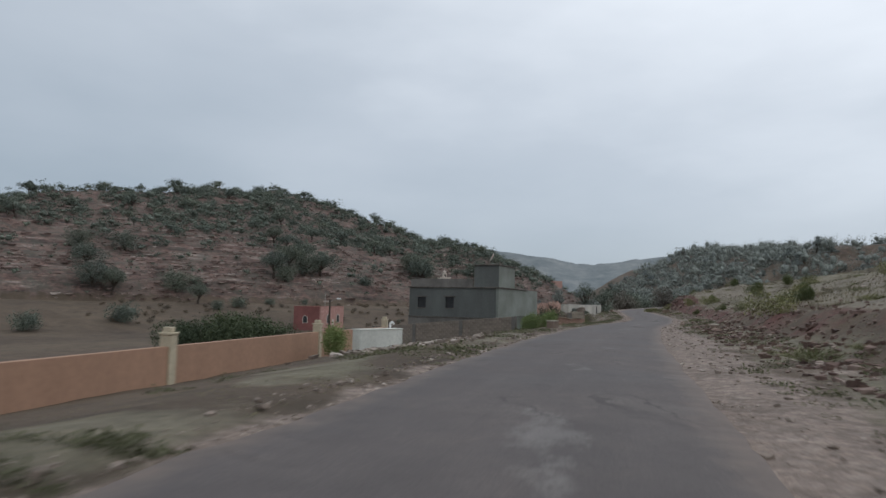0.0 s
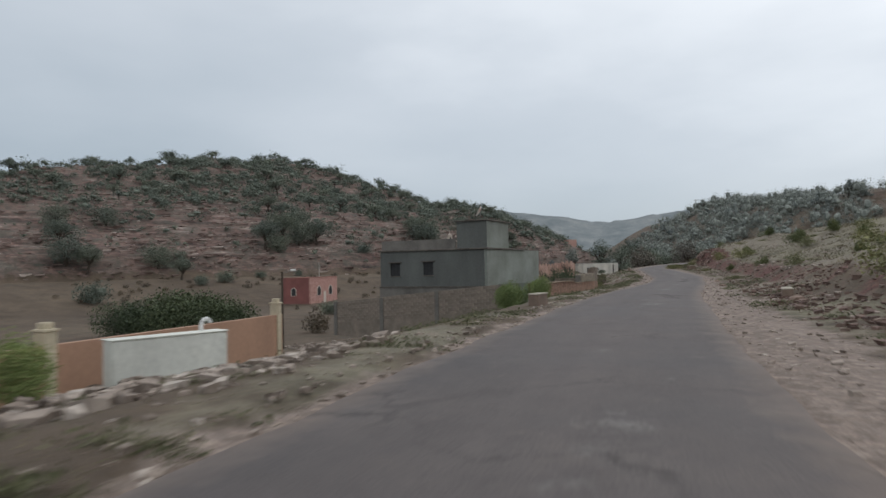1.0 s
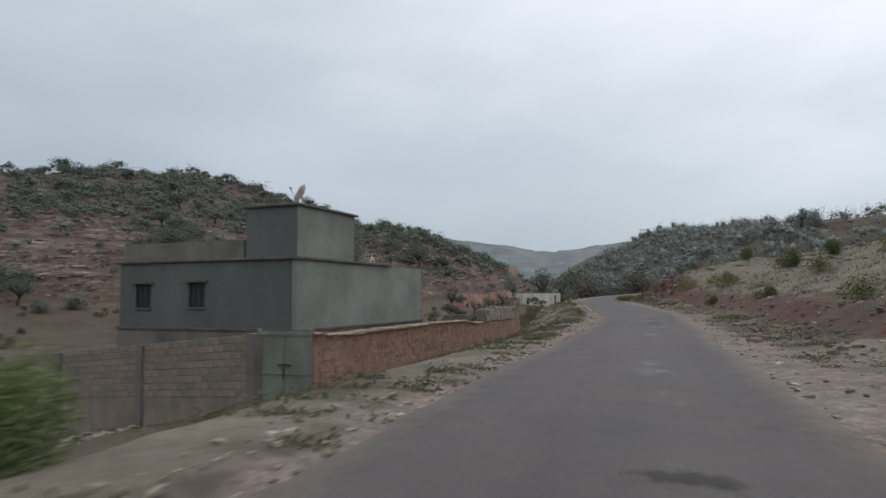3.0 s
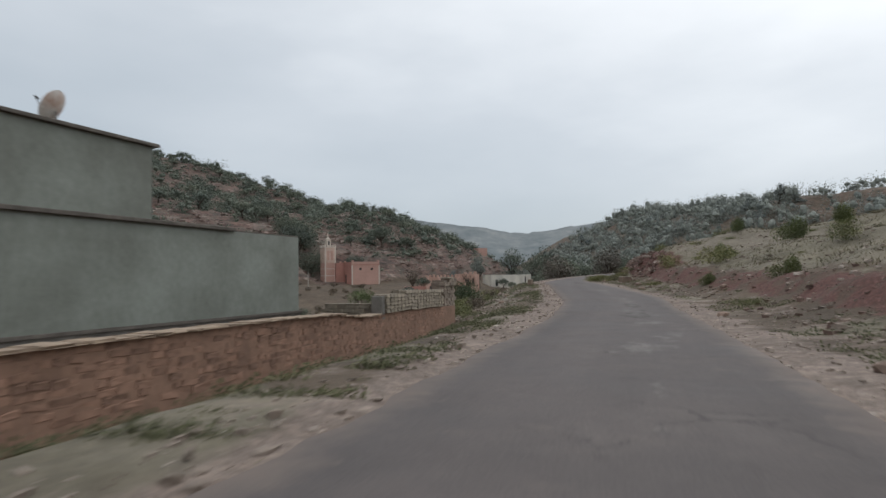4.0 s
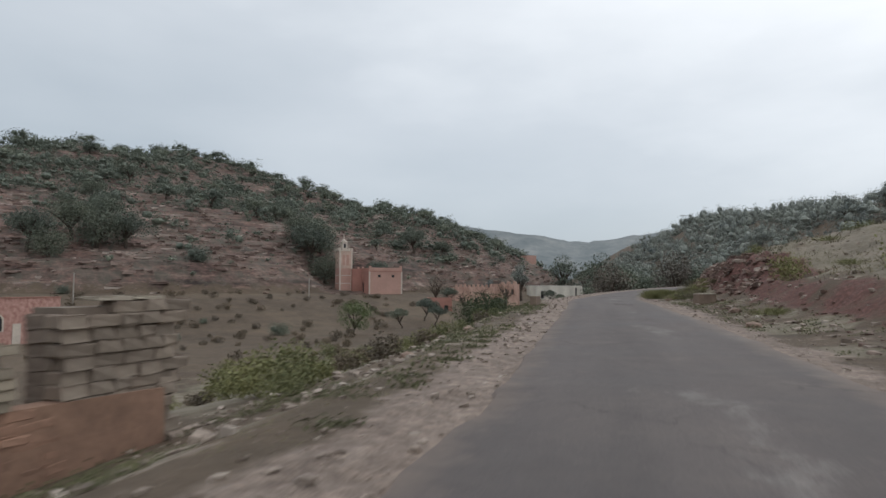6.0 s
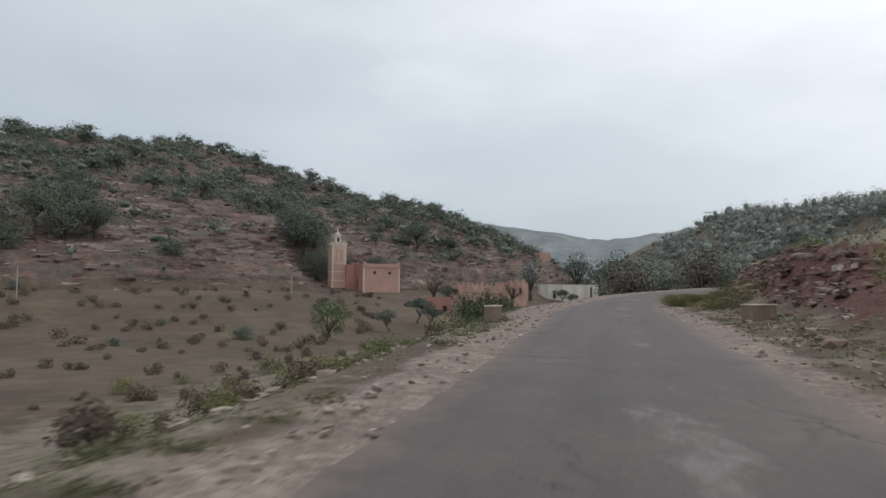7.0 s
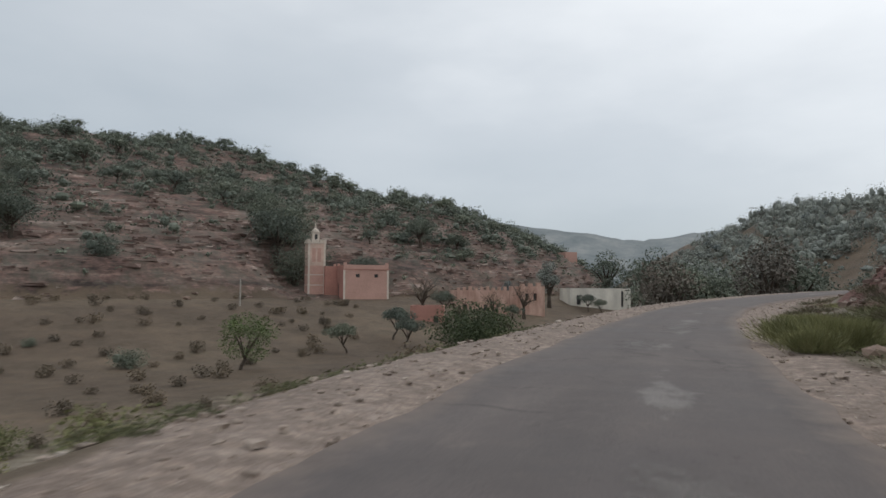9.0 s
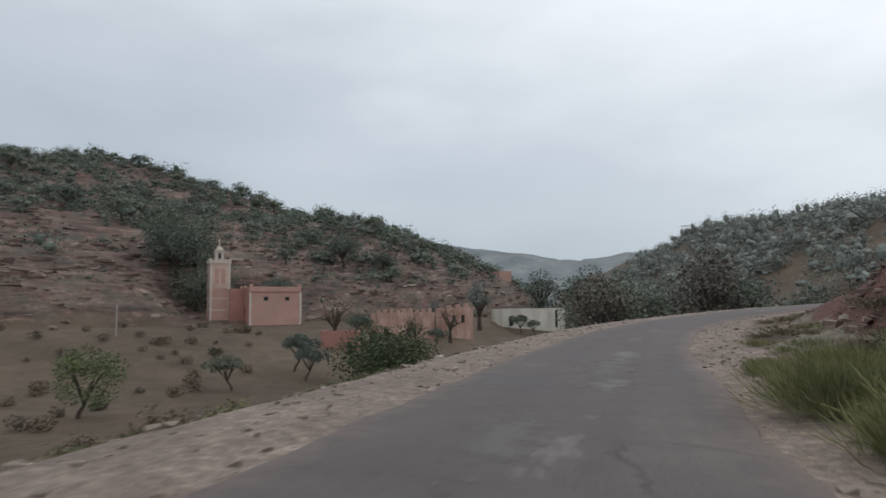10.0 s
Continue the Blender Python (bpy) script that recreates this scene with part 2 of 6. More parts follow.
    grass = blend(nt, 0.7, grass, ramp(nt, clod.outputs["Fac"], [(0.38, (0.62, 0.60, 0.56)), (0.5, (0.98, 0.97, 0.96)), (0.62, (1.18, 1.16, 1.12))]), "MULTIPLY")
    broken = calc(nt, "MULTIPLY", calc(nt, "SUBTRACT", n_mid.outputs["Fac"], 0.5), 1.6)

    def edge(channel):
        v = calc(nt, "ADD", sep.outputs[channel], broken)
        return ramp(nt, v, [(0.35, (0, 0, 0)), (0.65, (1, 1, 1))])

    c = blend(nt, edge(2), soil, rock)
    c = blend(nt, edge(1), c, grass)
    c = blend(nt, edge(0), c, stones)
    # red earth where the road cuts into the slope
    red = ramp(nt, n_fine.outputs["Fac"], [(0.28, (0.048, 0.024, 0.021)), (0.5, (0.112, 0.050, 0.041)), (0.66, (0.160, 0.082, 0.066)), (0.78, (0.26, 0.18, 0.15))])
    va = calc(nt, "ADD", att.outputs["Alpha"], broken)
    c = blend(nt, ramp(nt, va, [(0.4, (0, 0, 0)), (0.62, (1, 1, 1))]), c, red)
    c = blend(nt, 0.6, c, ramp(nt, n_fine.outputs["Fac"], [(0.25, (0.65, 0.65, 0.65)), (0.7, (1.15, 1.15, 1.15))]), "MULTIPLY")
    nt.links.new(c, b.inputs["Base Color"])
    b.inputs["Roughness"].default_value = 0.9
    b.inputs["Specular IOR Level"].default_value = 0.3
    h = calc(nt, "ADD", calc(nt, "MULTIPLY", n_mid.outputs["Fac"], 2.0), n_fine.outputs["Fac"])
    relief(nt, b, h, 0.5, 0.12)
    return m


def asphalt_material():
    m, nt, b = nodes_of("worn_asphalt")
    n1, n2, n3 = tex(nt, 0.35, 5, 0.6), tex(nt, 45.0, 4, 0.7), tex(nt, 2.2, 6, 0.7)
    track = tex(nt, 0.9, 5, 0.6, stretch=(1, 0.06, 1), coords="UV")
    c = ramp(nt, n1.outputs["Fac"], [(0.3, (0.088, 0.076, 0.074)), (0.55, (0.120, 0.104, 0.100)), (0.75, (0.153, 0.134, 0.127))])
    c = blend(nt, 0.7, c, ramp(nt, track.outputs["Fac"], [(0.3, (0.78, 0.78, 0.79)), (0.7, (1.12, 1.11, 1.10))]), "MULTIPLY")
    c = blend(nt, 0.8, c, ramp(nt, n2.outputs["Fac"], [(0.3, (0.62, 0.62, 0.62)), (0.55, (1, 1, 1)), (0.75, (1.4, 1.36, 1.3))]), "MULTIPLY")
    c = blend(nt, calc(nt, "MULTIPLY", ramp(nt, n3.outputs["Fac"], [(0.60, (0, 0, 0)), (0.7, (1, 1, 1))]), 0.4), c, (0.17, 0.14, 0.125))
    uvn = nt.nodes.new("ShaderNodeTexCoord")
    us = nt.nodes.new("ShaderNodeSeparateXYZ")
    nt.links.new(uvn.outputs["UV"], us.inputs[0])
    lane = calc(nt, "SUBTRACT", 1.0, calc(nt, "MULTIPLY", calc(nt, "ABSOLUTE", calc(nt, "SUBTRACT", us.outputs["X"], 0.45)), 0.85))
    wear = tex(nt, 0.42, 7, 0.72, coords="UV", stretch=(1.5, 0.8, 1))
    wv = calc(nt, "ADD", calc(nt, "MULTIPLY", lane, 0.16), wear.outputs["Fac"])
    c = blend(nt, calc(nt, "MULTIPLY", ramp(nt, wv, [(0.68, (0, 0, 0)), (0.76, (1, 1, 1))]), 0.8), c, blend(nt, 0.8, (0.205, 0.188, 0.178), ramp(nt, n2.outputs["Fac"], [(0.3, (0.5, 0.5, 0.5)), (0.7, (1.2, 1.2, 1.2))]), "MULTIPLY"))
    hole = tex(nt, 0.7, 6, 0.7, coords="UV", stretch=(1.0, 2.2, 1))
    c = blend(nt, calc(nt, "MULTIPLY", ramp(nt, hole.outputs["Fac"], [(0.25, (1, 1, 1)), (0.31, (0, 0, 0))]), 0.6), c, (0.05, 0.043, 0.042))
    edge = calc(nt, "ADD", calc(nt, "ABSOLUTE", us.outputs["X"]), calc(nt, "MULTIPLY", calc(nt, "SUBTRACT", n3.outputs["Fac"], 0.5), 1.1))
    c = blend(nt, calc(nt, "MULTIPLY", ramp(nt, calc(nt, "MULTIPLY", edge, 0.4), [(0.68, (0, 0, 0)), (0.88, (1, 1, 1))]), 0.8), c, (0.195, 0.155, 0.132))
    mott = tex(nt, 1.1, 8, 0.8, coords="UV")
    c = blend(nt, 0.45, c, ramp(nt, mott.outputs["Fac"], [(0.35, (0.74, 0.73, 0.73)), (0.5, (1, 1, 1)), (0.66, (1.28, 1.24, 1.18))]), "MULTIPLY")
    warp = tex(nt, 1.6, 5, 0.7, coords="UV")
    uv2 = nt.nodes.new("ShaderNodeVectorMath")
    uv2.operation = "MULTIPLY_ADD"
    nt.links.new(warp.outputs["Color"], uv2.inputs[0])
    uv2.inputs[1].default_value = (0.9, 0.9, 0)
    nt.links.new(uvn.outputs["UV"], uv2.inputs[2])
    crack = nt.nodes.new("ShaderNodeTexVoronoi")
    crack.feature = "DISTANCE_TO_EDGE"
    crack.inputs["Scale"].default_value = 0.42
    nt.links.new(uv2.outputs[0], crack.inputs["Vector"])
    line = ramp(nt, crack.outputs["Distance"], [(0.004, (1, 1, 1)), (0.012, (0, 0, 0))])
    some = ramp(nt, n1.outputs["Fac"], [(0.5, (0, 0, 0)), (0.62, (0.55, 0.55, 0.55))])
    c = blend(nt, calc(nt, "MULTIPLY", line, some), c, (0.040, 0.036, 0.035))
    nt.links.new(c, b.inputs["Base Color"])
    nt.links.new(ramp(nt, n1.outputs["Fac"], [(0.35, (0.66,) * 3), (0.6, (0.82,) * 3)]), b.inputs["Roughness"])
    b.inputs["Specular IOR Level"].default_value = 0.2
    relief(nt, b, n2.outputs["Fac"], 0.35, 0.008)
    return m


def frayed(name, colour):
    """A thin worn film on the road that breaks up towards its rim."""
    m, nt, b = nodes_of(name)
    att = nt.nodes.new("ShaderNodeAttribute")
    att.attribute_name = "wear"
    n, g = tex(nt, 3.0, 7, 0.75), tex(nt, 40.0, 4, 0.7)
    v = calc(nt, "ADD", att.outputs["Fac"], calc(nt, "MULTIPLY", calc(nt, "SUBTRACT", n.outputs["Fac"], 0.5), 3.0))
    cover = calc(nt, "MULTIPLY", ramp(nt, v, [(0.3, (0, 0, 0)), (0.75, (1, 1, 1))]), 0.62)
    nt.links.new(blend(nt, 0.8, colour, ramp(nt, g.outputs["Fac"], [(0.3, (0.6, 0.6, 0.6)), (0.7, (1.2, 1.2, 1.2))]), "MULTIPLY"), b.inputs["Base Color"])
    b.inputs["Roughness"].default_value = 0.85
    clear, mix = nt.nodes.new("ShaderNodeBsdfTransparent"), nt.nodes.new("ShaderNodeMixShader")
    nt.links.new(cover, mix.inputs[0])
    nt.links.new(clear.outputs[0], mix.inputs[1])
    nt.links.new(b.outputs[0], mix.inputs[2])
    nt.links.new(mix.outputs[0], nt.nodes["Material Output"].inputs[0])
    return m


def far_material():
    """The distant ridge: rain haze put into its pale blue-grey colour and glow."""
    m, nt, b = nodes_of("haze_glow_ridge")
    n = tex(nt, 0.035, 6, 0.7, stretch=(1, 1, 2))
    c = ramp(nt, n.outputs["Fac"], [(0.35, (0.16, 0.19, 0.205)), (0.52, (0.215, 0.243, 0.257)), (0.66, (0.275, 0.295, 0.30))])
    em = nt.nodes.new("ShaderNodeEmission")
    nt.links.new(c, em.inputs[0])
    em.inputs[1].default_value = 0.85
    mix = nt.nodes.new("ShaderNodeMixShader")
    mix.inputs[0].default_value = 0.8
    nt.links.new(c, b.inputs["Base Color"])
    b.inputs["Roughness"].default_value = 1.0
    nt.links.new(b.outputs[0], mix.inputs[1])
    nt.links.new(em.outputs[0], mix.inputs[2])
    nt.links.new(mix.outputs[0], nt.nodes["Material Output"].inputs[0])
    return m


M_GROUND, M_ASPHALT, M_FAR = ground_material(), asphalt_material(), far_material()
M_GREEN = surface("grey_green_plaster", (0.262, 0.285, 0.252), 0.8, 0.3, 0.35, 5, 0.25, stain=(0.155, 0.163, 0.138))
M_SLAB = surface("weathered_slab_edge", (0.16, 0.14, 0.12), 0.9, 0.5, 1.5, 9, 0.3)
M_PLINTH = surface("bare_concrete", (0.20, 0.185, 0.165), 0.9, 0.4, 0.8, 9, 0.35)
# Window panes, and shade inside openings put in as a dark colour.
M_DARK = surface("dark_pane_and_shade", (0.03, 0.03, 0.032), 0.5, 0.3)
M_IRON = surface("dark_painted_iron", (0.05, 0.05, 0.05), 0.55, 0.4, 2, 20, 0.2, metal=0.4)
M_GATE = surface("green_gate_paint", (0.215, 0.24, 0.205), 0.5, 0.35, 1.2, 12, 0.1, stain=(0.12, 0.12, 0.09), streak=True)
M_BLOCK = surface("concrete_block", (0.315, 0.266, 0.203), 0.92, 0.5, 1.7, 14, 0.6, random_tint=0.28)
M_PIERBLOCK = surface("rough_pier_block", (0.285, 0.235, 0.188), 0.92, 0.5, 0.9, 10, 0.6, 0.04, stain=(0.165, 0.115, 0.09), random_tint=0.22)
M_WALLBLOCK = surface("old_wall_block", (0.285, 0.236, 0.190), 0.92, 0.35, 1.7, 14, 0.5, random_tint=0.2)
M_MUD = surface("red_mud_mortar", (0.305, 0.185, 0.130), 0.95, 0.4, 0.9, 8, 0.6, 0.04)
M_STONE = surface("red_field_stone", (0.325, 0.192, 0.134), 0.9, 0.6, 1.2, 10, 0.6, 0.03, random_tint=0.36)
M_COPING = surface("sandy_coping", (0.36, 0.27, 0.195), 0.9, 0.3, 1.5, 9, 0.4)
M_OCHRE = surface("ochre_wall_paint", (0.43, 0.255, 0.168), 0.85, 0.22, 0.5, 7, 0.15, streak=True)
M_CREAM = surface("cream_paint", (0.58, 0.50, 0.36), 0.85, 0.25, 1.2, 9, 0.15)
M_WHITE = surface("white_limewash", (0.70, 0.705, 0.64), 0.85, 0.18, 0.9, 8, 0.15, streak=True)
M_PINK = surface("salmon_plaster", (0.53, 0.325, 0.268), 0.88, 0.15, 0.35, 4, 0.15)
# Rose plaster; also salmon walls with their shade put into the colour.
M_PINK2 = surface("rose_and_shaded_plaster", (0.43, 0.215, 0.172), 0.88, 0.25, 0.35, 4, 0.15)
M_PINKRED = surface("brick_red_plaster", (0.27, 0.105, 0.092), 0.88, 0.3, 0.35, 4, 0.15)
M_TAN = surface("tan_tile", (0.62, 0.455, 0.37), 0.8, 0.25, 0.8, 6, 0.2)
M_PALE = surface("pale_trim", (0.66, 0.58, 0.50), 0.85, 0.2, 0.8, 6, 0.1)
M_OFFWHITE = surface("dirty_white_wall", (0.70, 0.66, 0.58), 0.88, 0.35, 0.4, 4, 0.2, streak=True)
M_CULVERT = surface("culvert_concrete", (0.24, 0.175, 0.135), 0.92, 0.35, 1.2, 9, 0.4)
M_CULTOP = surface("pale_cap", (0.42, 0.37, 0.30), 0.9, 0.3, 1.2, 9, 0.3)
M_POLE = surface("galvanised_pole", (0.22, 0.20, 0.185), 0.6, 0.3, 1.5, 12, 0.1)
M_BARKPOLE = surface("weathered_pole", (0.19, 0.15, 0.125), 0.85, 0.35, 1.5, 12, 0.2, streak=True)
M_POLEPALE = surface("pale_concrete_post", (0.42, 0.39, 0.35), 0.85, 0.3, 1.5, 12, 0.2)
M_LAMP = surface("white_lamp_housing", (0.75, 0.75, 0.73), 0.5, 0.1, 2, 9, 0.05)
M_DISH = surface("rusted_dish", (0.66, 0.63, 0.59), 0.55, 0.25, 1.6, 12, 0.1, stain=(0.42, 0.23, 0.15))
M_BARK = surface("grey_brown_bark", (0.085, 0.065, 0.050), 0.95, 0.4, 3, 16, 0.6, streak=True)
M_ROCK = surface("loose_rock", (0.32, 0.225, 0.175), 0.9, 0.45, 1.5, 9, 0.5, random_tint=0.3)
M_LEDGE = loose_rock("ledge_rock", [(0, (0.135, 0.092, 0.079)), (0.5, (0.225, 0.160, 0.138)), (0.82, (0.31, 0.24, 0.207)), (1, (0.46, 0.39, 0.345))])
M_RUBBLE = loose_rock("bank_rubble", [(0, (0.105, 0.066, 0.054)), (0.5, (0.165, 0.105, 0.085)), (0.85, (0.23, 0.165, 0.135)), (1, (0.38, 0.32, 0.275))])
M_PEBBLE = loose_rock("gravel_stone", [(0, (0.17, 0.135, 0.11)), (0.5, (0.29, 0.235, 0.195)), (0.85, (0.36, 0.30, 0.255)), (1, (0.50, 0.44, 0.385))])
M_BROOM = leafy("broom_stalks", (0.135, 0.145, 0.065), (0.27, 0.265, 0.135))
M_HAY = leafy("dry_grass", (0.115, 0.103, 0.068), (0.235, 0.205, 0.145))
# Oak green lightened towards grey: distance haze put into the leaf colour.
M_LEAF = leafy("hazed_oak_leaves", (0.115, 0.136, 0.115), (0.200, 0.225, 0.188))
# Paler, bluer leaves: haze over the far slope put into the colour.
M_LEAFW = leafy("haze_tinted_leaves", (0.180, 0.205, 0.208), (0.262, 0.287, 0.285))
# M_GREEN darkened for the front: damp streaks, plus that side's shade in the colour.
M_DAMPSHADE = surface("shaded_damp_plaster", (0.128, 0.135, 0.125), 0.75, 0.35, 0.5, 6, 0.2, stain=(0.085, 0.088, 0.082), streak=True)
M_MOTTLE = surface("peeling_pink_plaster", (0.56, 0.34, 0.29), 0.9, 0.5, 2.2, 9, 0.3, stain=(0.33, 0.15, 0.125))
M_RUIN = surface("crumbling_pink_render", (0.58, 0.39, 0.315), 0.9, 0.5, 0.9, 5, 0.4, stain=(0.36, 0.21, 0.165), streak=True)
M_LEAFH = leafy("brown_grey_foliage", (0.128, 0.110, 0.098), (0.210, 0.185, 0.165))
M_LEAFG = leafy("fresh_green_leaves", (0.12, 0.175, 0.062), (0.29, 0.345, 0.14))
M_LEAFD = leafy("dry_twigs", (0.130, 0.105, 0.082), (0.215, 0.172, 0.132))
M_LEAFA = leafy("acacia_leaves", (0.080, 0.115, 0.048), (0.185, 0.23, 0.098))
M_LEAFK = leafy("deep_green_leaves", (0.050, 0.068, 0.040), (0.115, 0.142, 0.080))
M_LEAFB = leafy("bush_leaves", (0.075, 0.095, 0.038), (0.165, 0.185, 0.08))
M_WORN = frayed("worn_pale_asphalt", (0.19, 0.173, 0.164))
M_HOLE = frayed("broken_dark_asphalt", (0.055, 0.047, 0.045))
M_WEED = leafy("verge_weeds", (0.095, 0.10, 0.05), (0.215, 0.205, 0.115))
M_GRASS = leafy("verge_grass", (0.15, 0.158, 0.08), (0.31, 0.285, 0.18))

# ---- the lie of the land ----
ROAD_KNOTS = [(-24, -120, -.05), (-16.2, -70, -.05), (-12.9, -54.7, -.05), (-8.9, -34, .04), (-4.3, -14, -.03), (-0.42, 0, -.16), (2.98, 12, -.25), (4.85, 19.3, -.20),
              (6.1, 25, -.10), (8.05, 38.5, .12), (9.5, 49, .33), (11.0, 61, .42), (13.2, 72, .42), (15.6, 82, .47), (19, 92, .68),
              (24, 101, 1.0), (31, 108, 1.45), (40, 113, 1.9), (52, 116, 2.4), (66, 116, 3.0), (90, 110, 4.2), (130, 95, 6.0)]


def spline(knots, step):
    k = np.array(knots, float)
    k = np.vstack([2 * k[0] - k[1], k, 2 * k[-1] - k[-2]])
    out = []
    for a, b, c, d in zip(k, k[1:], k[2:], k[3:]):
        n = max(2, int(np.linalg.norm(c - b) / step))
        t = np.linspace(0, 1, n, endpoint=False)[:, None]
        out.append(0.5 * (2 * b + (c - a) * t + (2 * a - 5 * b + 4 * c - d) * t**2 + (3 * b - a - 3 * c + d) * t**3))
    return np.vstack(out + [k[-2:-1]])


CL = spline(ROAD_KNOTS, 1.0)
CT = np.gradient(CL[:, :2], axis=0)
CT /= np.linalg.norm(CT, axis=1)[:, None]
FOOT = np.array([(-260, -60), (-140, 40), (-76, 99), (-37, 133), (-23, 151), (-2, 190), (12, 206), (28, 238), (34, 300), (24, 700)], float)
FOOT2 = np.array([(52, 700), (46, 330), (40, 230), (50, 165), (75, 135), (140, 100), (260, 30), (330, -200)], float)


def line_side(px, py, line):
    """Signed distance to a polyline: positive to its left."""
    best, side = np.full(px.shape, 1e9), np.zeros(px.shape)
    for a, b in zip(line, line[1:]):
        ab = b - a
        t = np.clip(((px - a[0]) * ab[0] + (py - a[1]) * ab[1]) / (ab @ ab), 0, 1)
        dx, dy = px - a[0] - t * ab[0], py - a[1] - t * ab[1]
        r = np.hypot(dx, dy)
        s = np.where(ab[0] * dy - ab[1] * dx >= 0, r, -r)
        near = r < best
        best, side = np.where(near, r, best), np.where(near, s, side)
    return side


def road_frame(px, py):
    """Offset to the right of the road's middle, and the road's height there."""
    flat_x, flat_y = px.ravel(), py.ravel()
    d, z = np.empty(flat_x.size), np.empty(flat_x.size)
    for k in range(0, flat_x.size, 20000):
        x, y = flat_x[k:k + 20000], flat_y[k:k + 20000]
        i = ((x[:, None] - CL[None, :, 0]) ** 2 + (y[:, None] - CL[None, :, 1]) ** 2).argmin(1)
        dx, dy = x - CL[i, 0], y - CL[i, 1]
        side = dx * CT[i, 1] - dy * CT[i, 0]
        d[k:k + 20000] = np.where(side >= 0, 1, -1) * np.hypot(dx, dy)
        z[k:k + 20000] = CL[i, 2]
    return d.reshape(px.shape), z.reshape(px.shape)


LEFT_D = [-400, -60, -30, -20, -14, -9.5, -6.0, -4.2, 0]
LEFT0_Z = [-60, -13, -6.0, -3.6, -2.0, -0.95, -0.42, -0.10, 0]
LEFT_Z = [-60, -13, -6.0, -3.9, -2.6, -1.75, -0.80, -0.12, 0]
LEFT2_Z = [-60, -13, -7.5, -5.6, -4.0, -2.4, -0.75, -0.10, 0]
RIGHT_D = [0, 3.8, 5.2, 6.2, 6.9, 7.5, 9.0, 12, 16, 25, 60, 120, 400]
RIGHT_Z = [0, -0.03, 0.10, 0.34, 0.86, 1.05, 1.42, 2.4, 3.6, 5.3, 8.5, 9, 9]
CREST_X = [-400, -220, -175, -166, -154, -146, -130, -120, -104, -79, -57, -34, -16, 10, 30, 60]
CREST_Z = [14, 18, 26, 38, 49.5, 58, 66, 66.5, 65, 60, 53, 36.5, 26.5, 17.5, 10, 5]


BED = 1.9


def hill_beds(px, n, rough):
    """Height up the stony hill before it is cut into ledges."""
    return np.maximum(n, 0) * (0.36 + 0.16 * sstep(-60, 0, px)) * (1 + 0.25 * rough) + 2.6 * sstep(1, 8, n) * (1 - sstep(40, 90, n))


def wooded(px, n, z):
    """How thickly the hill is grown over: bare near its foot, thick towards the crest, nothing on the hidden far side."""
    crest = np.interp(px, CREST_X, CREST_Z)
    front = 1 - sstep(1.25, 1.6, n * (0.36 + 0.16 * sstep(-60, 0, px)) / crest)
    return (0.06 + 0.94 * sstep(0.14, 0.55, (z + 3) / crest) * (0.75 + 0.25 * sstep(0.5, 0.8, (z + 3) / crest))) * front * (px > -185)


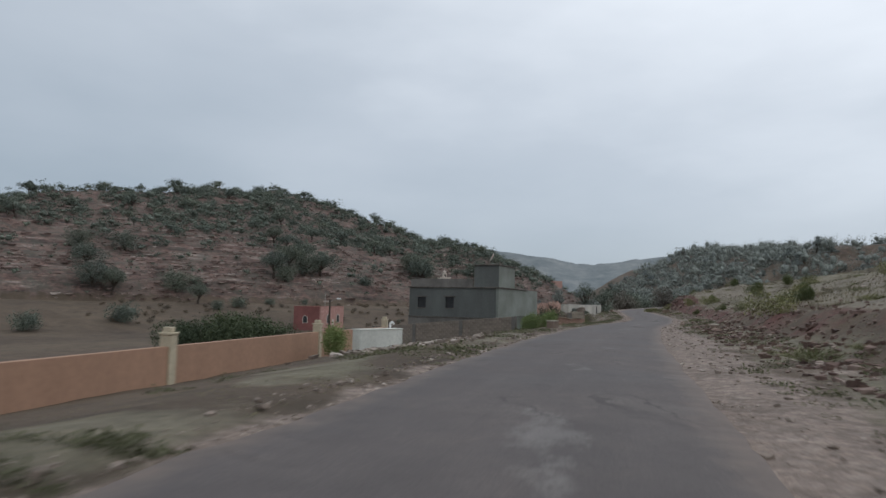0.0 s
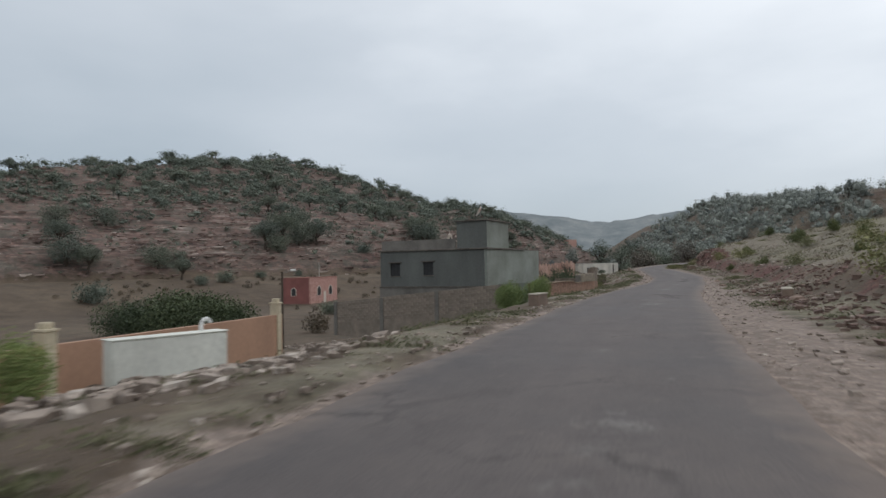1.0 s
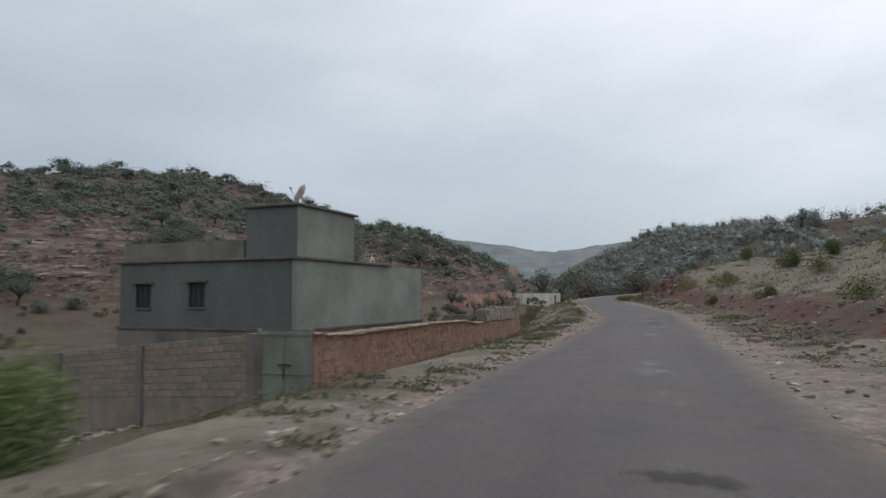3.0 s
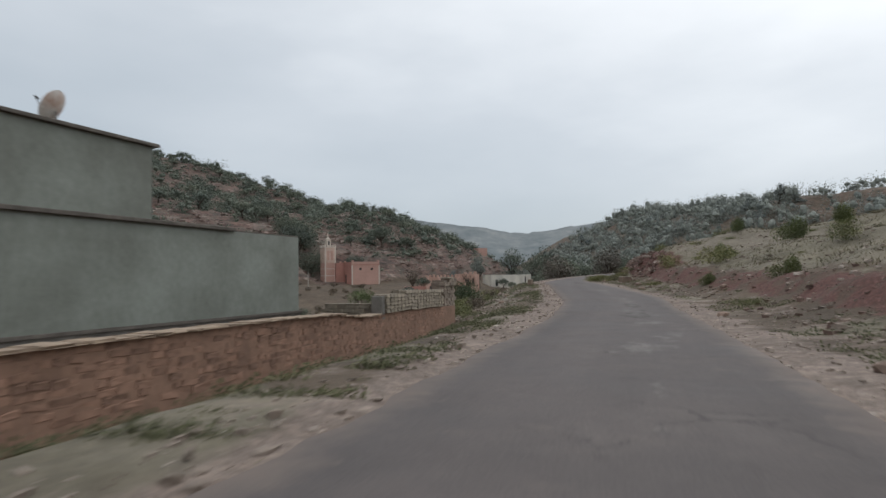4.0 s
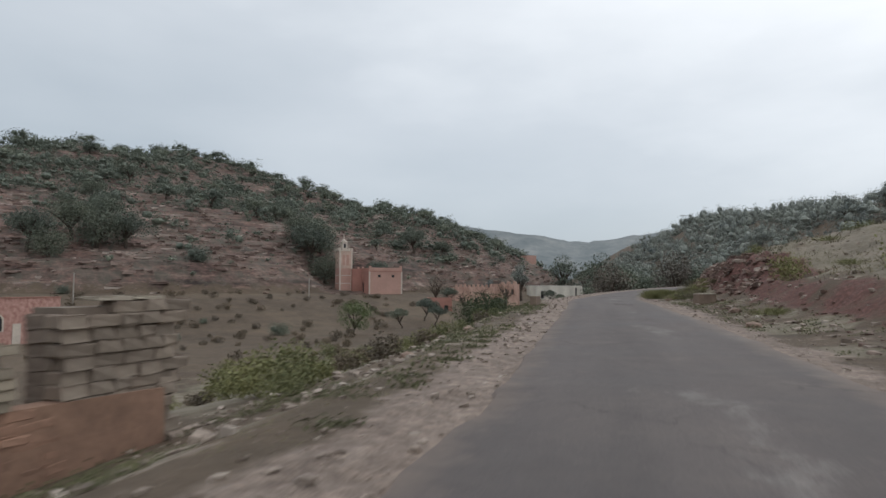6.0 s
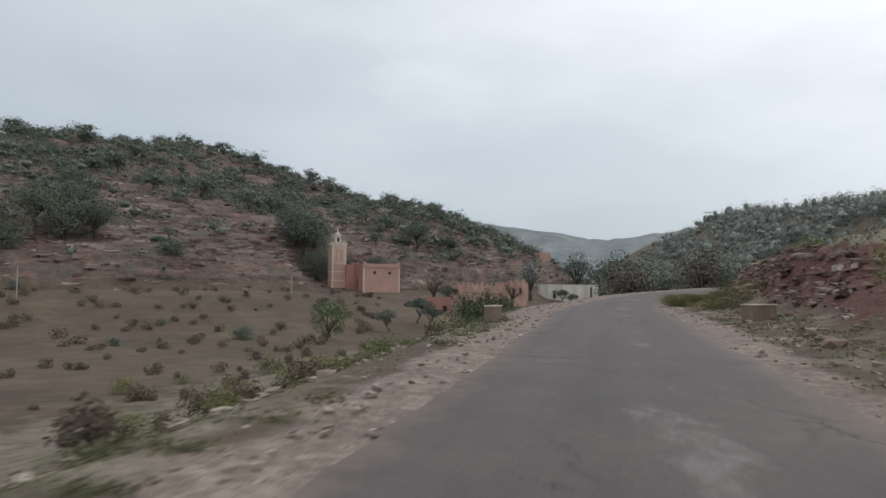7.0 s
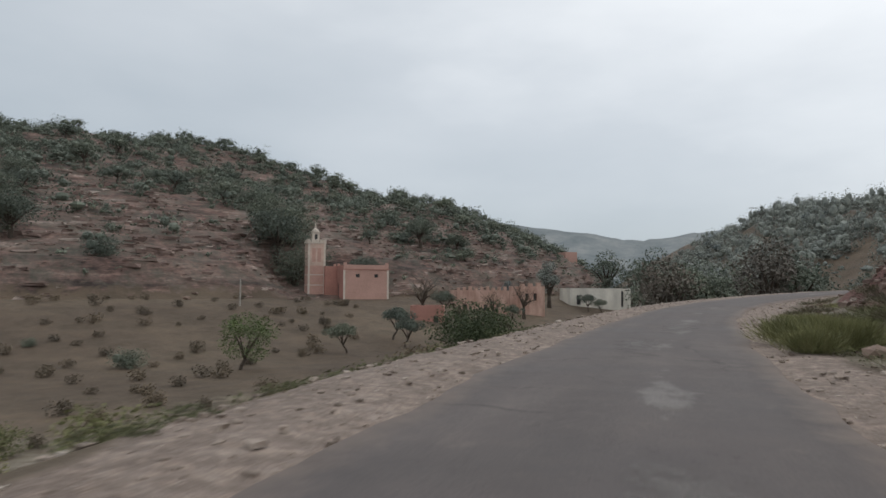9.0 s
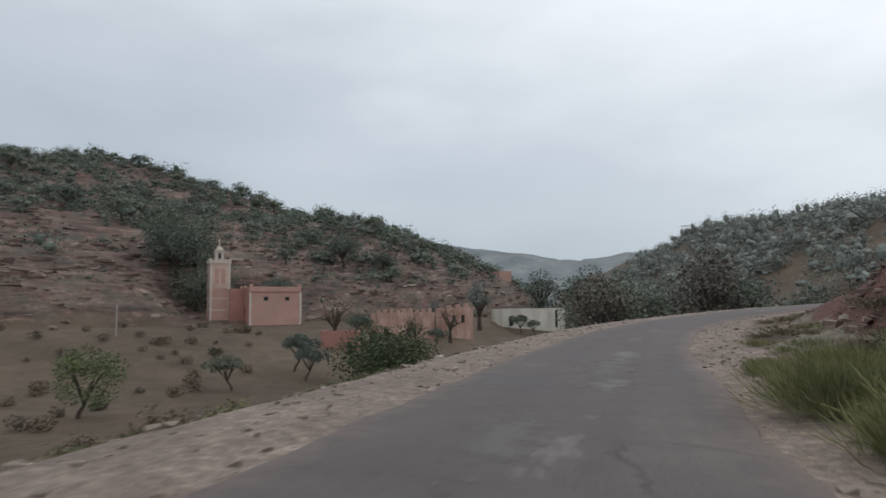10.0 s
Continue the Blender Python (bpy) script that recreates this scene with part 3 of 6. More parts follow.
def land(px, py, parts=False):
    px, py = np.asarray(px, float), np.asarray(py, float)
    d, zr = road_frame(px, py)
    n = line_side(px, py, FOOT)
    n2 = line_side(px, py, FOOT2)
    n = n + 7 * fbm(px / 40, py / 40, 3)
    far = sstep(28, 60, py)
    start = 1 - sstep(-34, -20, py)
    near_left = np.interp(d, LEFT_D, LEFT0_Z) * start + np.interp(d, LEFT_D, LEFT_Z) * (1 - start)
    left = zr + near_left * (1 - far) + np.interp(d, LEFT_D, LEFT2_Z) * far
    field = -5.3 + 5.3 * sstep(-36, 2, n)
    rough = fbm(px / 22, py / 22, 11, 5)
    beds = hill_beds(px, n, rough)
    step = BED
    ledge = np.floor(beds / step) * step + step * sstep(0.25, 0.75, beds / step - np.floor(beds / step))
    beds = beds * 0.35 + ledge * 0.65
    cap = np.interp(px, CREST_X, CREST_Z) + 5 * rough
    hill = np.where(n > 0, smin(beds, cap, 5.0), 0)
    left = smax(left, field + hill, 1.2)
    bank = np.interp(d, RIGHT_D, RIGHT_Z)
    cut = 1 + 0.55 * (vnoise(px / 9, py / 9, 5) - 0.5) * 2
    right = zr + np.where(bank > 0, bank * (0.75 + 0.25 * cut), bank) + sstep(4.8, 7, d) * (1 - 0.6 * sstep(10, 16, d)) * (0.8 * fbm(px / 2.6, py / 2.6, 8, 5) + 0.55 * (0.35 - np.abs(fbm(px / 1.5, py / 1.5, 9, 4))))
    # red rock bluff before the bend
    bluff = sstep(50, 57, py) * (1 - sstep(80, 90, py)) * sstep(6.6, 8.2, d) * (1 - sstep(12, 22, d))
    right = right + bluff * (1.1 + 0.9 * fbm(px / 1.6, py / 1.6, 14, 4))
    hill2 = np.clip(-0.0 + n2, 0, None)
    hill2 = smin(hill2 * (0.48 + 0.24 * sstep(220, 360, py)) * (1 + 0.3 * rough), 33 + 9 * sstep(250, 380, py) + 5 * rough, 6.0)
    z = np.where(d < 0, left, right)
    z = z + np.where(n2 > 0, hill2, 0) * sstep(5, 16, np.abs(d))
    off = np.abs(d)
    z = z + sstep(2.6, 6, off) * 0.09 * fbm(px / 0.9, py / 0.9, 21) + sstep(4, 14, off) * 0.35 * fbm(px / 6, py / 6, 31)
    z = np.where(off < 2.7, zr - 0.07, z)
    # level ground cut for the mosque
    u, v = (px + 23.1) * 0.847 + (py - 153.5) * 0.531, -(px + 23.1) * 0.531 + (py - 153.5) * 0.847
    gap = np.hypot(np.maximum(np.abs(u - 1.5) - 7.0, 0), np.maximum(np.abs(v - 3.5) - 6.0, 0))
    pad = -0.45 + 0.16 * np.clip(v, 0, 10)
    z = z - (1 - sstep(0.3, 10.0, gap)) * np.maximum(z - pad, 0)
    if parts:
        return z, d, n, n2
    return z


def shoulder(y):
    """Where the left gravel shoulder ends and the grass begins, from the road's middle."""
    return 2.55 + 0.85 * sstep(-6, 14, y) + 1.4 * sstep(46, 68, y)


def ground_at(x, y):
    return float(land(np.array([x]), np.array([y]))[0])


def axis(stops):
    out = [stops[0][0]]
    for (a, step), (b, _) in zip(stops, stops[1:]):
        k = max(1, int(round((b - a) / step)))
        out += list(np.linspace(a, b, k + 1)[1:])
    return np.array(out)


gx = axis([(-2600, 300), (-500, 40), (-260, 6), (-190, 2.2), (-130, 1.6), (-34, 0.55), (30, 0.9), (60, 2.2), (182, 10), (400, 300), (2600, 1)])
gy = axis([(-900, 120), (-140, 8), (-62, 0.7), (90, 0.9), (130, 1.5), (300, 3), (444, 60), (900, 400), (3000, 1)])
GX, GY = np.meshgrid(gx, gy)
GZ, GD, GN, GN2 = land(GX, GY, True)
GZ = GZ * (1 - sstep(500, 900, np.hypot(GX, GY - 60)))
rows_n, cols_n = GX.shape
idx = np.arange(rows_n * cols_n).reshape(rows_n, cols_n)
faces = np.stack([idx[:-1, :-1], idx[:-1, 1:], idx[1:, 1:], idx[1:, :-1]], -1).reshape(-1, 4)
ground_mesh = bpy.data.meshes.new("ground")
ground_mesh.vertices.add(GX.size)
ground_mesh.vertices.foreach_set("co", np.stack([GX, GY, GZ], -1).astype(np.float32).ravel())
ground_mesh.loops.add(faces.size)
ground_mesh.loops.foreach_set("vertex_index", faces.astype(np.int32).ravel())
ground_mesh.polygons.add(len(faces))
ground_mesh.polygons.foreach_set("loop_start", np.arange(0, faces.size, 4, dtype=np.int32))
ground_mesh.update(calc_edges=True)
ground_mesh.polygons.foreach_set("use_smooth", [True] * len(faces))
zone = np.zeros((GX.size, 4), np.float32)
d_, n_, n2_, x_, y_ = GD.ravel(), GN.ravel(), GN2.ravel(), GX.ravel(), GY.ravel()
wide = shoulder(y_)
wide_r = 3.6 - 0.55 * sstep(-6, 10, y_) + 0.75 * sstep(58, 75, y_)
zone[:, 0] = sstep(-wide - 0.3, -wide + 0.3, d_) * (1 - sstep(wide_r - 0.3, wide_r + 0.7, d_))
stony = np.where(d_ > 0, 0.36, 0.32 - 0.16 * (1 - sstep(-12, 4, y_))) * sstep(-6.5, -4.5, d_) * (1 - sstep(5.2, 6.4, d_)) * (0.7 + 0.5 * vnoise(x_ / 3, y_ / 3, 69))
zone[:, 0] = np.maximum(zone[:, 0], stony)
verge = np.exp(-((d_ + wide + 1.4) / (1.7 + 1.3 * (1 - sstep(-12, 4, y_)))) ** 2) * (0.52 + 0.26 * sstep(-12, 4, y_)) + 0.8 * np.exp(-((d_ - wide_r - 1.4) / 1.5) ** 2) + 0.75 * sstep(7.3, 8.4, d_) * (1 - sstep(60, 120, n2_))
verge = np.maximum(verge, 0.78 * sstep(55, 62, y_) * (1 - sstep(86, 92, y_)) * sstep(3.6, 4.4, d_) * (1 - sstep(6.4, 7.2, d_)))
valley = 0.66 * sstep(-34, -20, d_) * (1 - sstep(-9, -6, d_)) * sstep(22, 40, y_) * (1 - sstep(115, 145, y_))
patchy = 0.35 + 1.1 * sstep(0.3, 0.7, vnoise(x_ / 1.9, y_ / 2.6, 64))
verge = np.where(d_ < 9, verge * patchy, verge)
zone[:, 1] = np.clip(np.maximum(verge, valley), 0, 0.8)
zone[:, 2] = np.maximum(0.95 * sstep(0, 5, n_), 0.4 * sstep(20, 60, n2_))
zone[:, 3] = np.where(y_ < 48, (0.44 + 0.12 * sstep(-8, 6, y_)) * (0.8 + 0.4 * vnoise(x_ / 5, y_ / 5, 68)) * sstep(5.3, 6.1, d_) * (1 - sstep(7.3, 8.3, d_)), 0.82 * sstep(5.8, 6.8, d_) * (1 - sstep(9.0, 10.4, d_))) * (1 - sstep(100, 120, y_))
att = ground_mesh.attributes.new("zone", "FLOAT_COLOR", "POINT")
att.data.foreach_set("color", zone.ravel())
ground_mesh.materials.append(M_GROUND)
tagged(new("ground", ground_mesh), "red-brown stony valley ground with dry grass and layered rock", "ground", kind="structure")


def build_road():
    vs, fs, uv = [], [], []
    offs = [-1.0, -0.97, -0.6, -0.2, 0.2, 0.6, 0.97, 1.0]
    for i, ((x, y, z), (tx, ty)) in enumerate(zip(RS, RT)):
        wl_ = 2.2 + 0.30 * float(fbm(i * 0.31, 3.1, 41, 3)) + 0.16 * float(fbm(i * 1.3, 9.0, 42, 2))
        wr_ = 2.22 + 0.30 * float(fbm(i * 0.29, 7.7, 43, 3)) + 0.16 * float(fbm(i * 1.2, 2.0, 44, 2))
        wr_ += 0.4 * float(sstep(20, 27, y) * (1 - sstep(38, 46, y)))
        for k, o in enumerate(offs):
            w = wl_ if o < 0 else wr_
            drop = -0.09 if k in (0, len(offs) - 1) else 0.05 * (1 - o * o)
            vs.append((x + ty * o * w, y - tx * o * w, z + drop))
            uv.append((o * 2.2, i * 0.5))
    k = len(offs)
    for i in range(len(RS) - 1):
        for j in range(k - 1):
            a = i * k + j
            fs.append((a, a + 1, a + k + 1, a + k))
    data = mesh_of("road", vs, fs, M_ASPHALT, True)
    layer = data.uv_layers.new(name="uv")
    for loop in data.loops:
        layer.data[loop.index].uv = uv[loop.vertex_index]
    return tagged(new("road", data), "narrow worn grey asphalt road, damp and patched", "road", kind="structure")


RS = spline(ROAD_KNOTS, 0.5)
RT = np.gradient(RS[:, :2], axis=0)
RT /= np.linalg.norm(RT, axis=1)[:, None]
build_road()


def road_patches():
    """Pale worn patches and dark broken hollows along the driving line: (y, offset, half width, half length, material)."""
    for y, off, hw, hl, mat in ((50.9, 0.45, 0.75, 2.6, M_WORN), (56.0, 0.5, 0.6, 1.8, M_WORN), (14.9, 0.55, 0.55, 3.0, M_WORN), (20.0, 0.6, 0.4, 2.2, M_WORN), (-14.7, 0.9, 0.5, 0.3, M_HOLE),
                              (-13.2, 0.6, 0.6, 0.3, M_HOLE), (-16.2, 1.1, 0.5, 0.3, M_HOLE), (-13.9, 1.1, 0.7, 0.6, M_WORN), (74.0, 0.3, 0.8, 3.6, M_WORN), (67.5, -0.3, 0.6, 2.4, M_WORN)):
        i = int(np.abs(RS[:, 1] - y).argmin())
        t_, n_ = RT[i], np.array((RT[i][1], -RT[i][0]))
        vs, fs, fade = [], [], []
        for k in range(13):
            for j in range(9):
                u, v = off + hw * (j - 4) / 4, hl * (k - 6) / 6
                p = RS[i, :2] + n_ * u + t_ * v
                q = int(np.hypot(RS[:, 0] - p[0], RS[:, 1] - p[1]).argmin())
                vs.append((p[0], p[1], RS[q, 2] + 0.05 * (1 - (u / 2.2) ** 2) + 0.006))
                fade.append(max(0.0, 1 - math.hypot((j - 4) / 4, (k - 6) / 6)))
                if k and j:
                    a = k * 9 + j
                    fs.append((a - 10, a - 9, a, a - 1))
        data = mesh_of("road_patch", vs, fs, mat, True)
        layer = data.attributes.new("wear", "FLOAT", "POINT")
        layer.data.foreach_set("value", fade)
        tagged(new("road_patch", data), "pale worn patch in the asphalt" if mat is M_WORN else "dark broken hollow in the asphalt", "road patch", kind="structure")


road_patches()


def far_ridge():
    az = np.radians(np.linspace(-75, 95, 420))
    tops = np.interp(np.degrees(az), [-75, -40, -10, -2, 4, 8, 12, 20, 40, 95], [98, 98, 80, 70, 59, 52, 57, 68, 70, 80])
    vs, fs = [], []
    for k, (u, h) in enumerate(zip(az, tops)):
        h = h + 7 * float(fbm(k * 0.06, 1.0, 51, 3)) + 4.5 * max(0, float(fbm(k * 0.9, 5.0, 52, 2)))
        for r, f in ((620, -0.2), (680, 0.45), (730, 0.8), (760, 1.0), (840, 0.9)):
            q = r + 26 * float(fbm(k * 0.12, r * 0.01, 53, 3))
            vs.append((q * math.sin(u), q * math.cos(u), h * f + (3 * float(fbm(k * 0.5, r, 54, 2)) if f > 0 else 0)))
    for k in range(len(az) - 1):
        for j in range(4):
            a = k * 5 + j
            fs.append((a, a + 5, a + 6, a + 1))
    tagged(new("backdrop", mesh_of("backdrop", vs, fs, M_FAR, True)), "distant wooded ridge, rain haze put into its colour and glow", "hill", kind="structure")


far_ridge()


# ---- plants ----
def round_template(k):
    """A sphere of 6 k k quads, as corner directions (count, 4, 3)."""
    g = np.linspace(-1, 1, k + 1)
    quads = []
    for axis_ in range(3):
        for sign in (-1, 1):
            for a0, a1 in zip(g, g[1:]):
                for b0, b1 in zip(g, g[1:]):
                    ring = [(a0, b0), (a1, b0), (a1, b1), (a0, b1)]
                    quads.append([np.roll((sign, a, b), axis_) for a, b in (ring if sign > 0 else ring[::-1])])
    q = np.tan(np.array(quads, float) * 0.7) / math.tan(0.7)
    return q / np.linalg.norm(q, axis=2)[:, :, None]


BALL = {k: round_template(k) for k in (2, 3)}


def clump_quads(rng, lobes, k=2, fill=0.45):
    """The leafy inside of a crown: one lumpy closed clump for each lobe."""
    out = []
    for lobe in np.array(lobes, float):
        ball = BALL[k]
        h = hashed(np.round(ball[..., 0] * 7 + ball[..., 2] * 3), np.round(ball[..., 1] * 7 - ball[..., 2] * 5), float(rng.integers(1000)))
        out.append((lobe[:3] + ball * (fill * (0.78 + 0.44 * h))[..., None] * lobe[3:]).reshape(-1, 3))
    return np.concatenate(out)


def leaf_quads(rng, lobes, count, size, core=2):
    """Leaf sprays over ellipsoid lobes (x, y, z, rx, ry, rz), with a lumpy inside: the corners of loose quads."""
    lobes = np.array(lobes, float)
    area = (lobes[:, 3] * lobes[:, 5]) if core else lobes[:, 3] * lobes[:, 4] * lobes[:, 5]
    pick = rng.choice(len(lobes), count, p=area / area.sum())
    v = rng.normal(size=(count, 3))
    v /= np.linalg.norm(v, axis=1)[:, None]
    r = 1.12 * (0.3 + 0.7 * rng.random(count) ** 0.55) if core else rng.random(count) ** 0.33
    r = np.where(rng.random(count) < 0.12, r * 1.15, r)
    c = lobes[pick, :3] + v * r[:, None] * lobes[pick, 3:]
    a = rng.normal(size=(count, 3)) + (0.5 * v if core else 0)
    a /= np.linalg.norm(a, axis=1)[:, None]
    b = np.cross(a, rng.normal(size=(count, 3)))
    b /= np.linalg.norm(b, axis=1)[:, None]
    k = size * (0.5 + rng.random(count))[:, None]
    a, b = a * k, b * k * (0.45 + 0.4 * rng.random(count))[:, None]
    leaves = np.stack([c - a, c - b * 0.9, c + a, c + b], 1).reshape(-1, 3)
    if not core:
        return leaves
    inner = lobes[np.argsort(-lobes[:, 3])[:max(2, len(lobes) // 3)]]
    return np.concatenate([clump_quads(rng, inner, core), leaves])


def tree_meshes(seed, height, spread, trunk_h, count, size, leaf, limbs=5, bare=0.0, core=2, umbrella=False):
    """A tapered trunk with limbs, and a crown of leaf clumps gathered round the limbs' ends."""
    rng = np.random.default_rng(seed)
    bm, lobes = bmesh.new(), []
    r0 = (0.03 if umbrella else 0.045) * height
    lean = rng.normal(size=2) * 0.06 * height
    fork = Vector((lean[0], lean[1], trunk_h))
    mid = Vector((lean[0] * 0.2, lean[1] * 0.2, trunk_h * 0.5))
    rod(bm, (0, 0, -0.4), mid, r0 * 1.25, r0, 7)
    rod(bm, mid, fork, r0, r0 * 0.8, 7)
    for k in range(limbs):
        ang = 2 * math.pi * (k + rng.random() * 0.7) / limbs
        out = spread * (0.35 + 0.35 * rng.random())
        up = trunk_h + (height - trunk_h) * (0.5 + 0.25 * rng.random() if umbrella else 0.25 + 0.4 * rng.random())
        knee = fork + Vector((math.cos(ang) * out * 0.45, math.sin(ang) * out * 0.45, (up - trunk_h) * 0.55))
        end = Vector((lean[0] + math.cos(ang) * out, lean[1] + math.sin(ang) * out, up))
        rod(bm, fork, knee, r0 * 0.6, r0 * 0.4, 6)
        rod(bm, knee, end, r0 * 0.4, r0 * 0.15, 5)
        if bare:
            for _ in range(7):
                tip = end + Vector(rng.normal(size=3)) * spread * 0.4 + Vector((0, 0, spread * 0.25))
                rod(bm, knee.lerp(end, rng.random()), tip, r0 * 0.15, r0 * 0.04, 4)
        s = spread * (0.24 + 0.20 * rng.random())
        lobes.append((*end, s, s, s * (0.75 + 0.25 * rng.random())))
        for _ in range(2):
            q, w = rng.normal(size=3) * s * (0.85, 0.85, 0.6), s * (0.35 + 0.35 * rng.random())
            lobes.append((end.x + q[0], end.y + q[1], max(end.z + q[2], w * 0.5), w, w, w * 0.9))
        if trunk_h < height * 0.25:
            lobes.append((end.x * 0.8, end.y * 0.8, max(s * 0.55, end.z * 0.5), s * 0.9, s * 0.9, s * 0.7))
    top = spread * 0.5
    lobes.append((lean[0], lean[1], height - top * 0.8, top, top, top * 0.75))
    if not umbrella:
        lobes.append((lean[0], lean[1], trunk_h + 0.5 * (height - trunk_h), top * 0.9, top * 0.9, 0.3 * (height - trunk_h)))
    vs = leaf_quads(rng, lobes, count, size, 0 if bare else core)
    crown = quads_mesh("crown", vs, len(vs) // 4, leaf)
    trunk = bpy.data.meshes.new("trunk")
    bm.to_mesh(trunk)
    bm.free()
    trunk.materials.append(M_BARK)
    return trunk, crown


def tree_thing(meshes, label, at, turn, scale, group="", name="tree", category="tree"):
    ob = empty(name, at, turn)
    ob.scale = (scale, scale, scale)
    part("trunk", meshes[0], None, ob)
    part("crown", meshes[1], None, ob)
    return tagged(ob, label, category, group)


def bush_mesh(seed, width, height, count, size, leaf, lobes=6, core=0):
    rng = np.random.default_rng(seed)
    lo = []
    for k in range(lobes):
        ang, r = rng.random() * 6.283, width * 0.5 * math.sqrt(rng.random()) * 0.75
        s = width * (0.2 + 0.14 * rng.random())
        h = height * (0.35 + 0.3 * rng.random())
        lo.append((r * math.cos(ang), r * math.sin(ang), h, s, s, h * 0.95))
    vs = leaf_quads(rng, lo, count, size, core)
    return quads_mesh("bush", vs, len(vs) // 4, leaf)


def put_bush(mesh, at, turn, scale, label, group="", name="bush"):
    ob = new(name, mesh)
    ob.matrix_world = pose(*at, 0, 0, turn) @ Matrix.Diagonal((scale, scale, scale, 1))
    return tagged(ob, label, "bush", group)


OAKS = [tree_meshes(100 + k, h, w, t, 1250, 0.11, M_LEAF, 5) for k, (h, w, t) in enumerate(
    ((3.6, 2.7, 1.1), (4.4, 3.0, 1.5), (2.6, 2.3, 0.7), (3.9, 3.4, 1.2), (2.4, 2.6, 0.7), (4.2, 2.8, 1.2), (3.0, 2.0, 0.8)))]
rng = np.random.default_rng(21)
BIG_OAKS = [tree_meshes(110 + k, h, w, t, 5600, 0.15, M_LEAF, 9, core=0) for k, (h, w, t) in enumerate(((8.4, 5.6, 2.2), (9.4, 6.2, 2.6), (7.6, 6.4, 1.6), (7.0, 5.0, 1.4)))]
# trees spread over the stony hill, gathered in loose clumps
placed = []
tries_x, tries_y = rng.uniform(-230, 60, 9000), rng.uniform(60, 340, 9000)
tz, td, tn, tn2 = land(tries_x, tries_y, True)
cover = vnoise(tries_x / 21, tries_y / 21, 77) * 0.6 + vnoise(tries_x / 8, tries_y / 8, 76) * 0.4
grown = wooded(tries_x, tn, tz)
for x, y, z, d, n, c, dense in zip(tries_x, tries_y, tz, td, tn, cover, grown):
    if len(placed) >= 185:
        break
    if n < 6 or d > -12 or rng.random() > dense * sstep(0.2, 0.6, c):
        continue
    if any((x - a) ** 2 + (y - b) ** 2 < 9 for a, b in placed) or (-50 < x < -5 and 140 < y < 172):
        continue
    placed.append((x, y))
    k = float(0.75 + 0.85 * rng.random() ** 1.3)
    tree_thing(OAKS[int(rng.integers(7))], "grey-green evergreen oak with a ragged crown on the stony hillside", (x, y, z - 0.1), rng.random() * 360, k, "hillside trees")
for x, y, k, q in ((-38, 161, 1.05, 1), (-34.5, 160.5, 0.95, 2), (-41.5, 163, 0.85, 0), (-37, 166, 1.0, 2), (-67, 128, 0.95, 2), (-71, 127, 0.85, 1), (-63, 130.5, 0.8, 0), (-69, 133, 0.9, 1),
                   (-72.5, 118, 0.8, 1), (-69.5, 119, 0.7, 2), (-24.8, 169, 0.6, 3), (-19.3, 197, 0.8, 1), (-88, 95, 0.75, 2), (-81, 92, 0.55, 1), (-101, 83, 0.8, 2), (-97, 84, 0.65, 1), (-106, 88, 0.75, 0),
                   (-110, 110, 0.75, 2), (-12, 203, 0.55, 0), (-56, 196, 0.65, 2), (-118, 102, 0.7, 2), (-86, 156, 0.65, 1)):
    tree_thing(BIG_OAKS[q], "large grey-green evergreen oak with a broad crown", (x, y, ground_at(x, y) - 0.1), rng.random() * 360, k, "hillside trees")


def joined_plants(name, spots, base, label, category, leaf):
    """Many plants of one kind as one object."""
    out = []
    rng2 = np.random.default_rng(5)
    for x, y, z, k in spots:
        v = base[int(rng2.integers(len(base)))]
        a = rng2.random() * 6.283
        rot = np.array([[math.cos(a), -math.sin(a), 0], [math.sin(a), math.cos(a), 0], [0, 0, 1]])
        out.append(v @ rot.T * k + (x, y, z))
    vs = np.concatenate(out)
    tagged(new(name, quads_mesh(name, vs, len(vs) // 4, leaf)), label, category, kind="stuff")


def shrub_quads(seed, count, size, flat=0.7):
    r2 = np.random.default_rng(seed)
    lobes = [(r2.normal() * 0.4, r2.normal() * 0.4, 0.2 + 0.2 * r2.random(), 0.3 + 0.25 * r2.random(), 0.3 + 0.25 * r2.random(), 0.5 * flat) for _ in range(2)]
    return leaf_quads(r2, lobes, count, size)


SHRUBS = [shrub_quads(k, 12, 0.13, 0.45 + 0.12 * k) for k in range(5)]
sx, sy = rng.uniform(-230, 60, 14000), rng.uniform(40, 340, 14000)
sz, sd, sn, sn2 = land(sx, sy, True)
scover = vnoise(sx / 15, sy / 15, 78) * 0.6 + vnoise(sx / 6, sy / 6, 79) * 0.4
grown = wooded(sx, sn, sz)
keep = (sn > 3) & (sd < -10) & (rng.random(14000) < (0.15 + grown) * sstep(0.2, 0.6, scover)) & (grown > 0.02)
joined_plants("hill_scrub", [(x, y, z - 0.1, 0.6 + 1.7 * rng.random() ** 2) for x, y, z in zip(sx[keep], sy[keep], sz[keep])][:2800], SHRUBS,
              "low dark scrub scattered over the rocky hillside", "scrub", M_LEAF)

# wooded slope beyond the bend and above the right-hand bank
wx, wy = np.concatenate([rng.uniform(30, 120, 3500), rng.uniform(30, 180, 3500)]), np.concatenate([rng.uniform(130, 440, 3500), rng.uniform(60, 440, 3500)])
shuffled = rng.permutation(7000)
wx, wy = wx[shuffled], wy[shuffled]
wz, wd, wn_, wn2 = land(wx, wy, True)
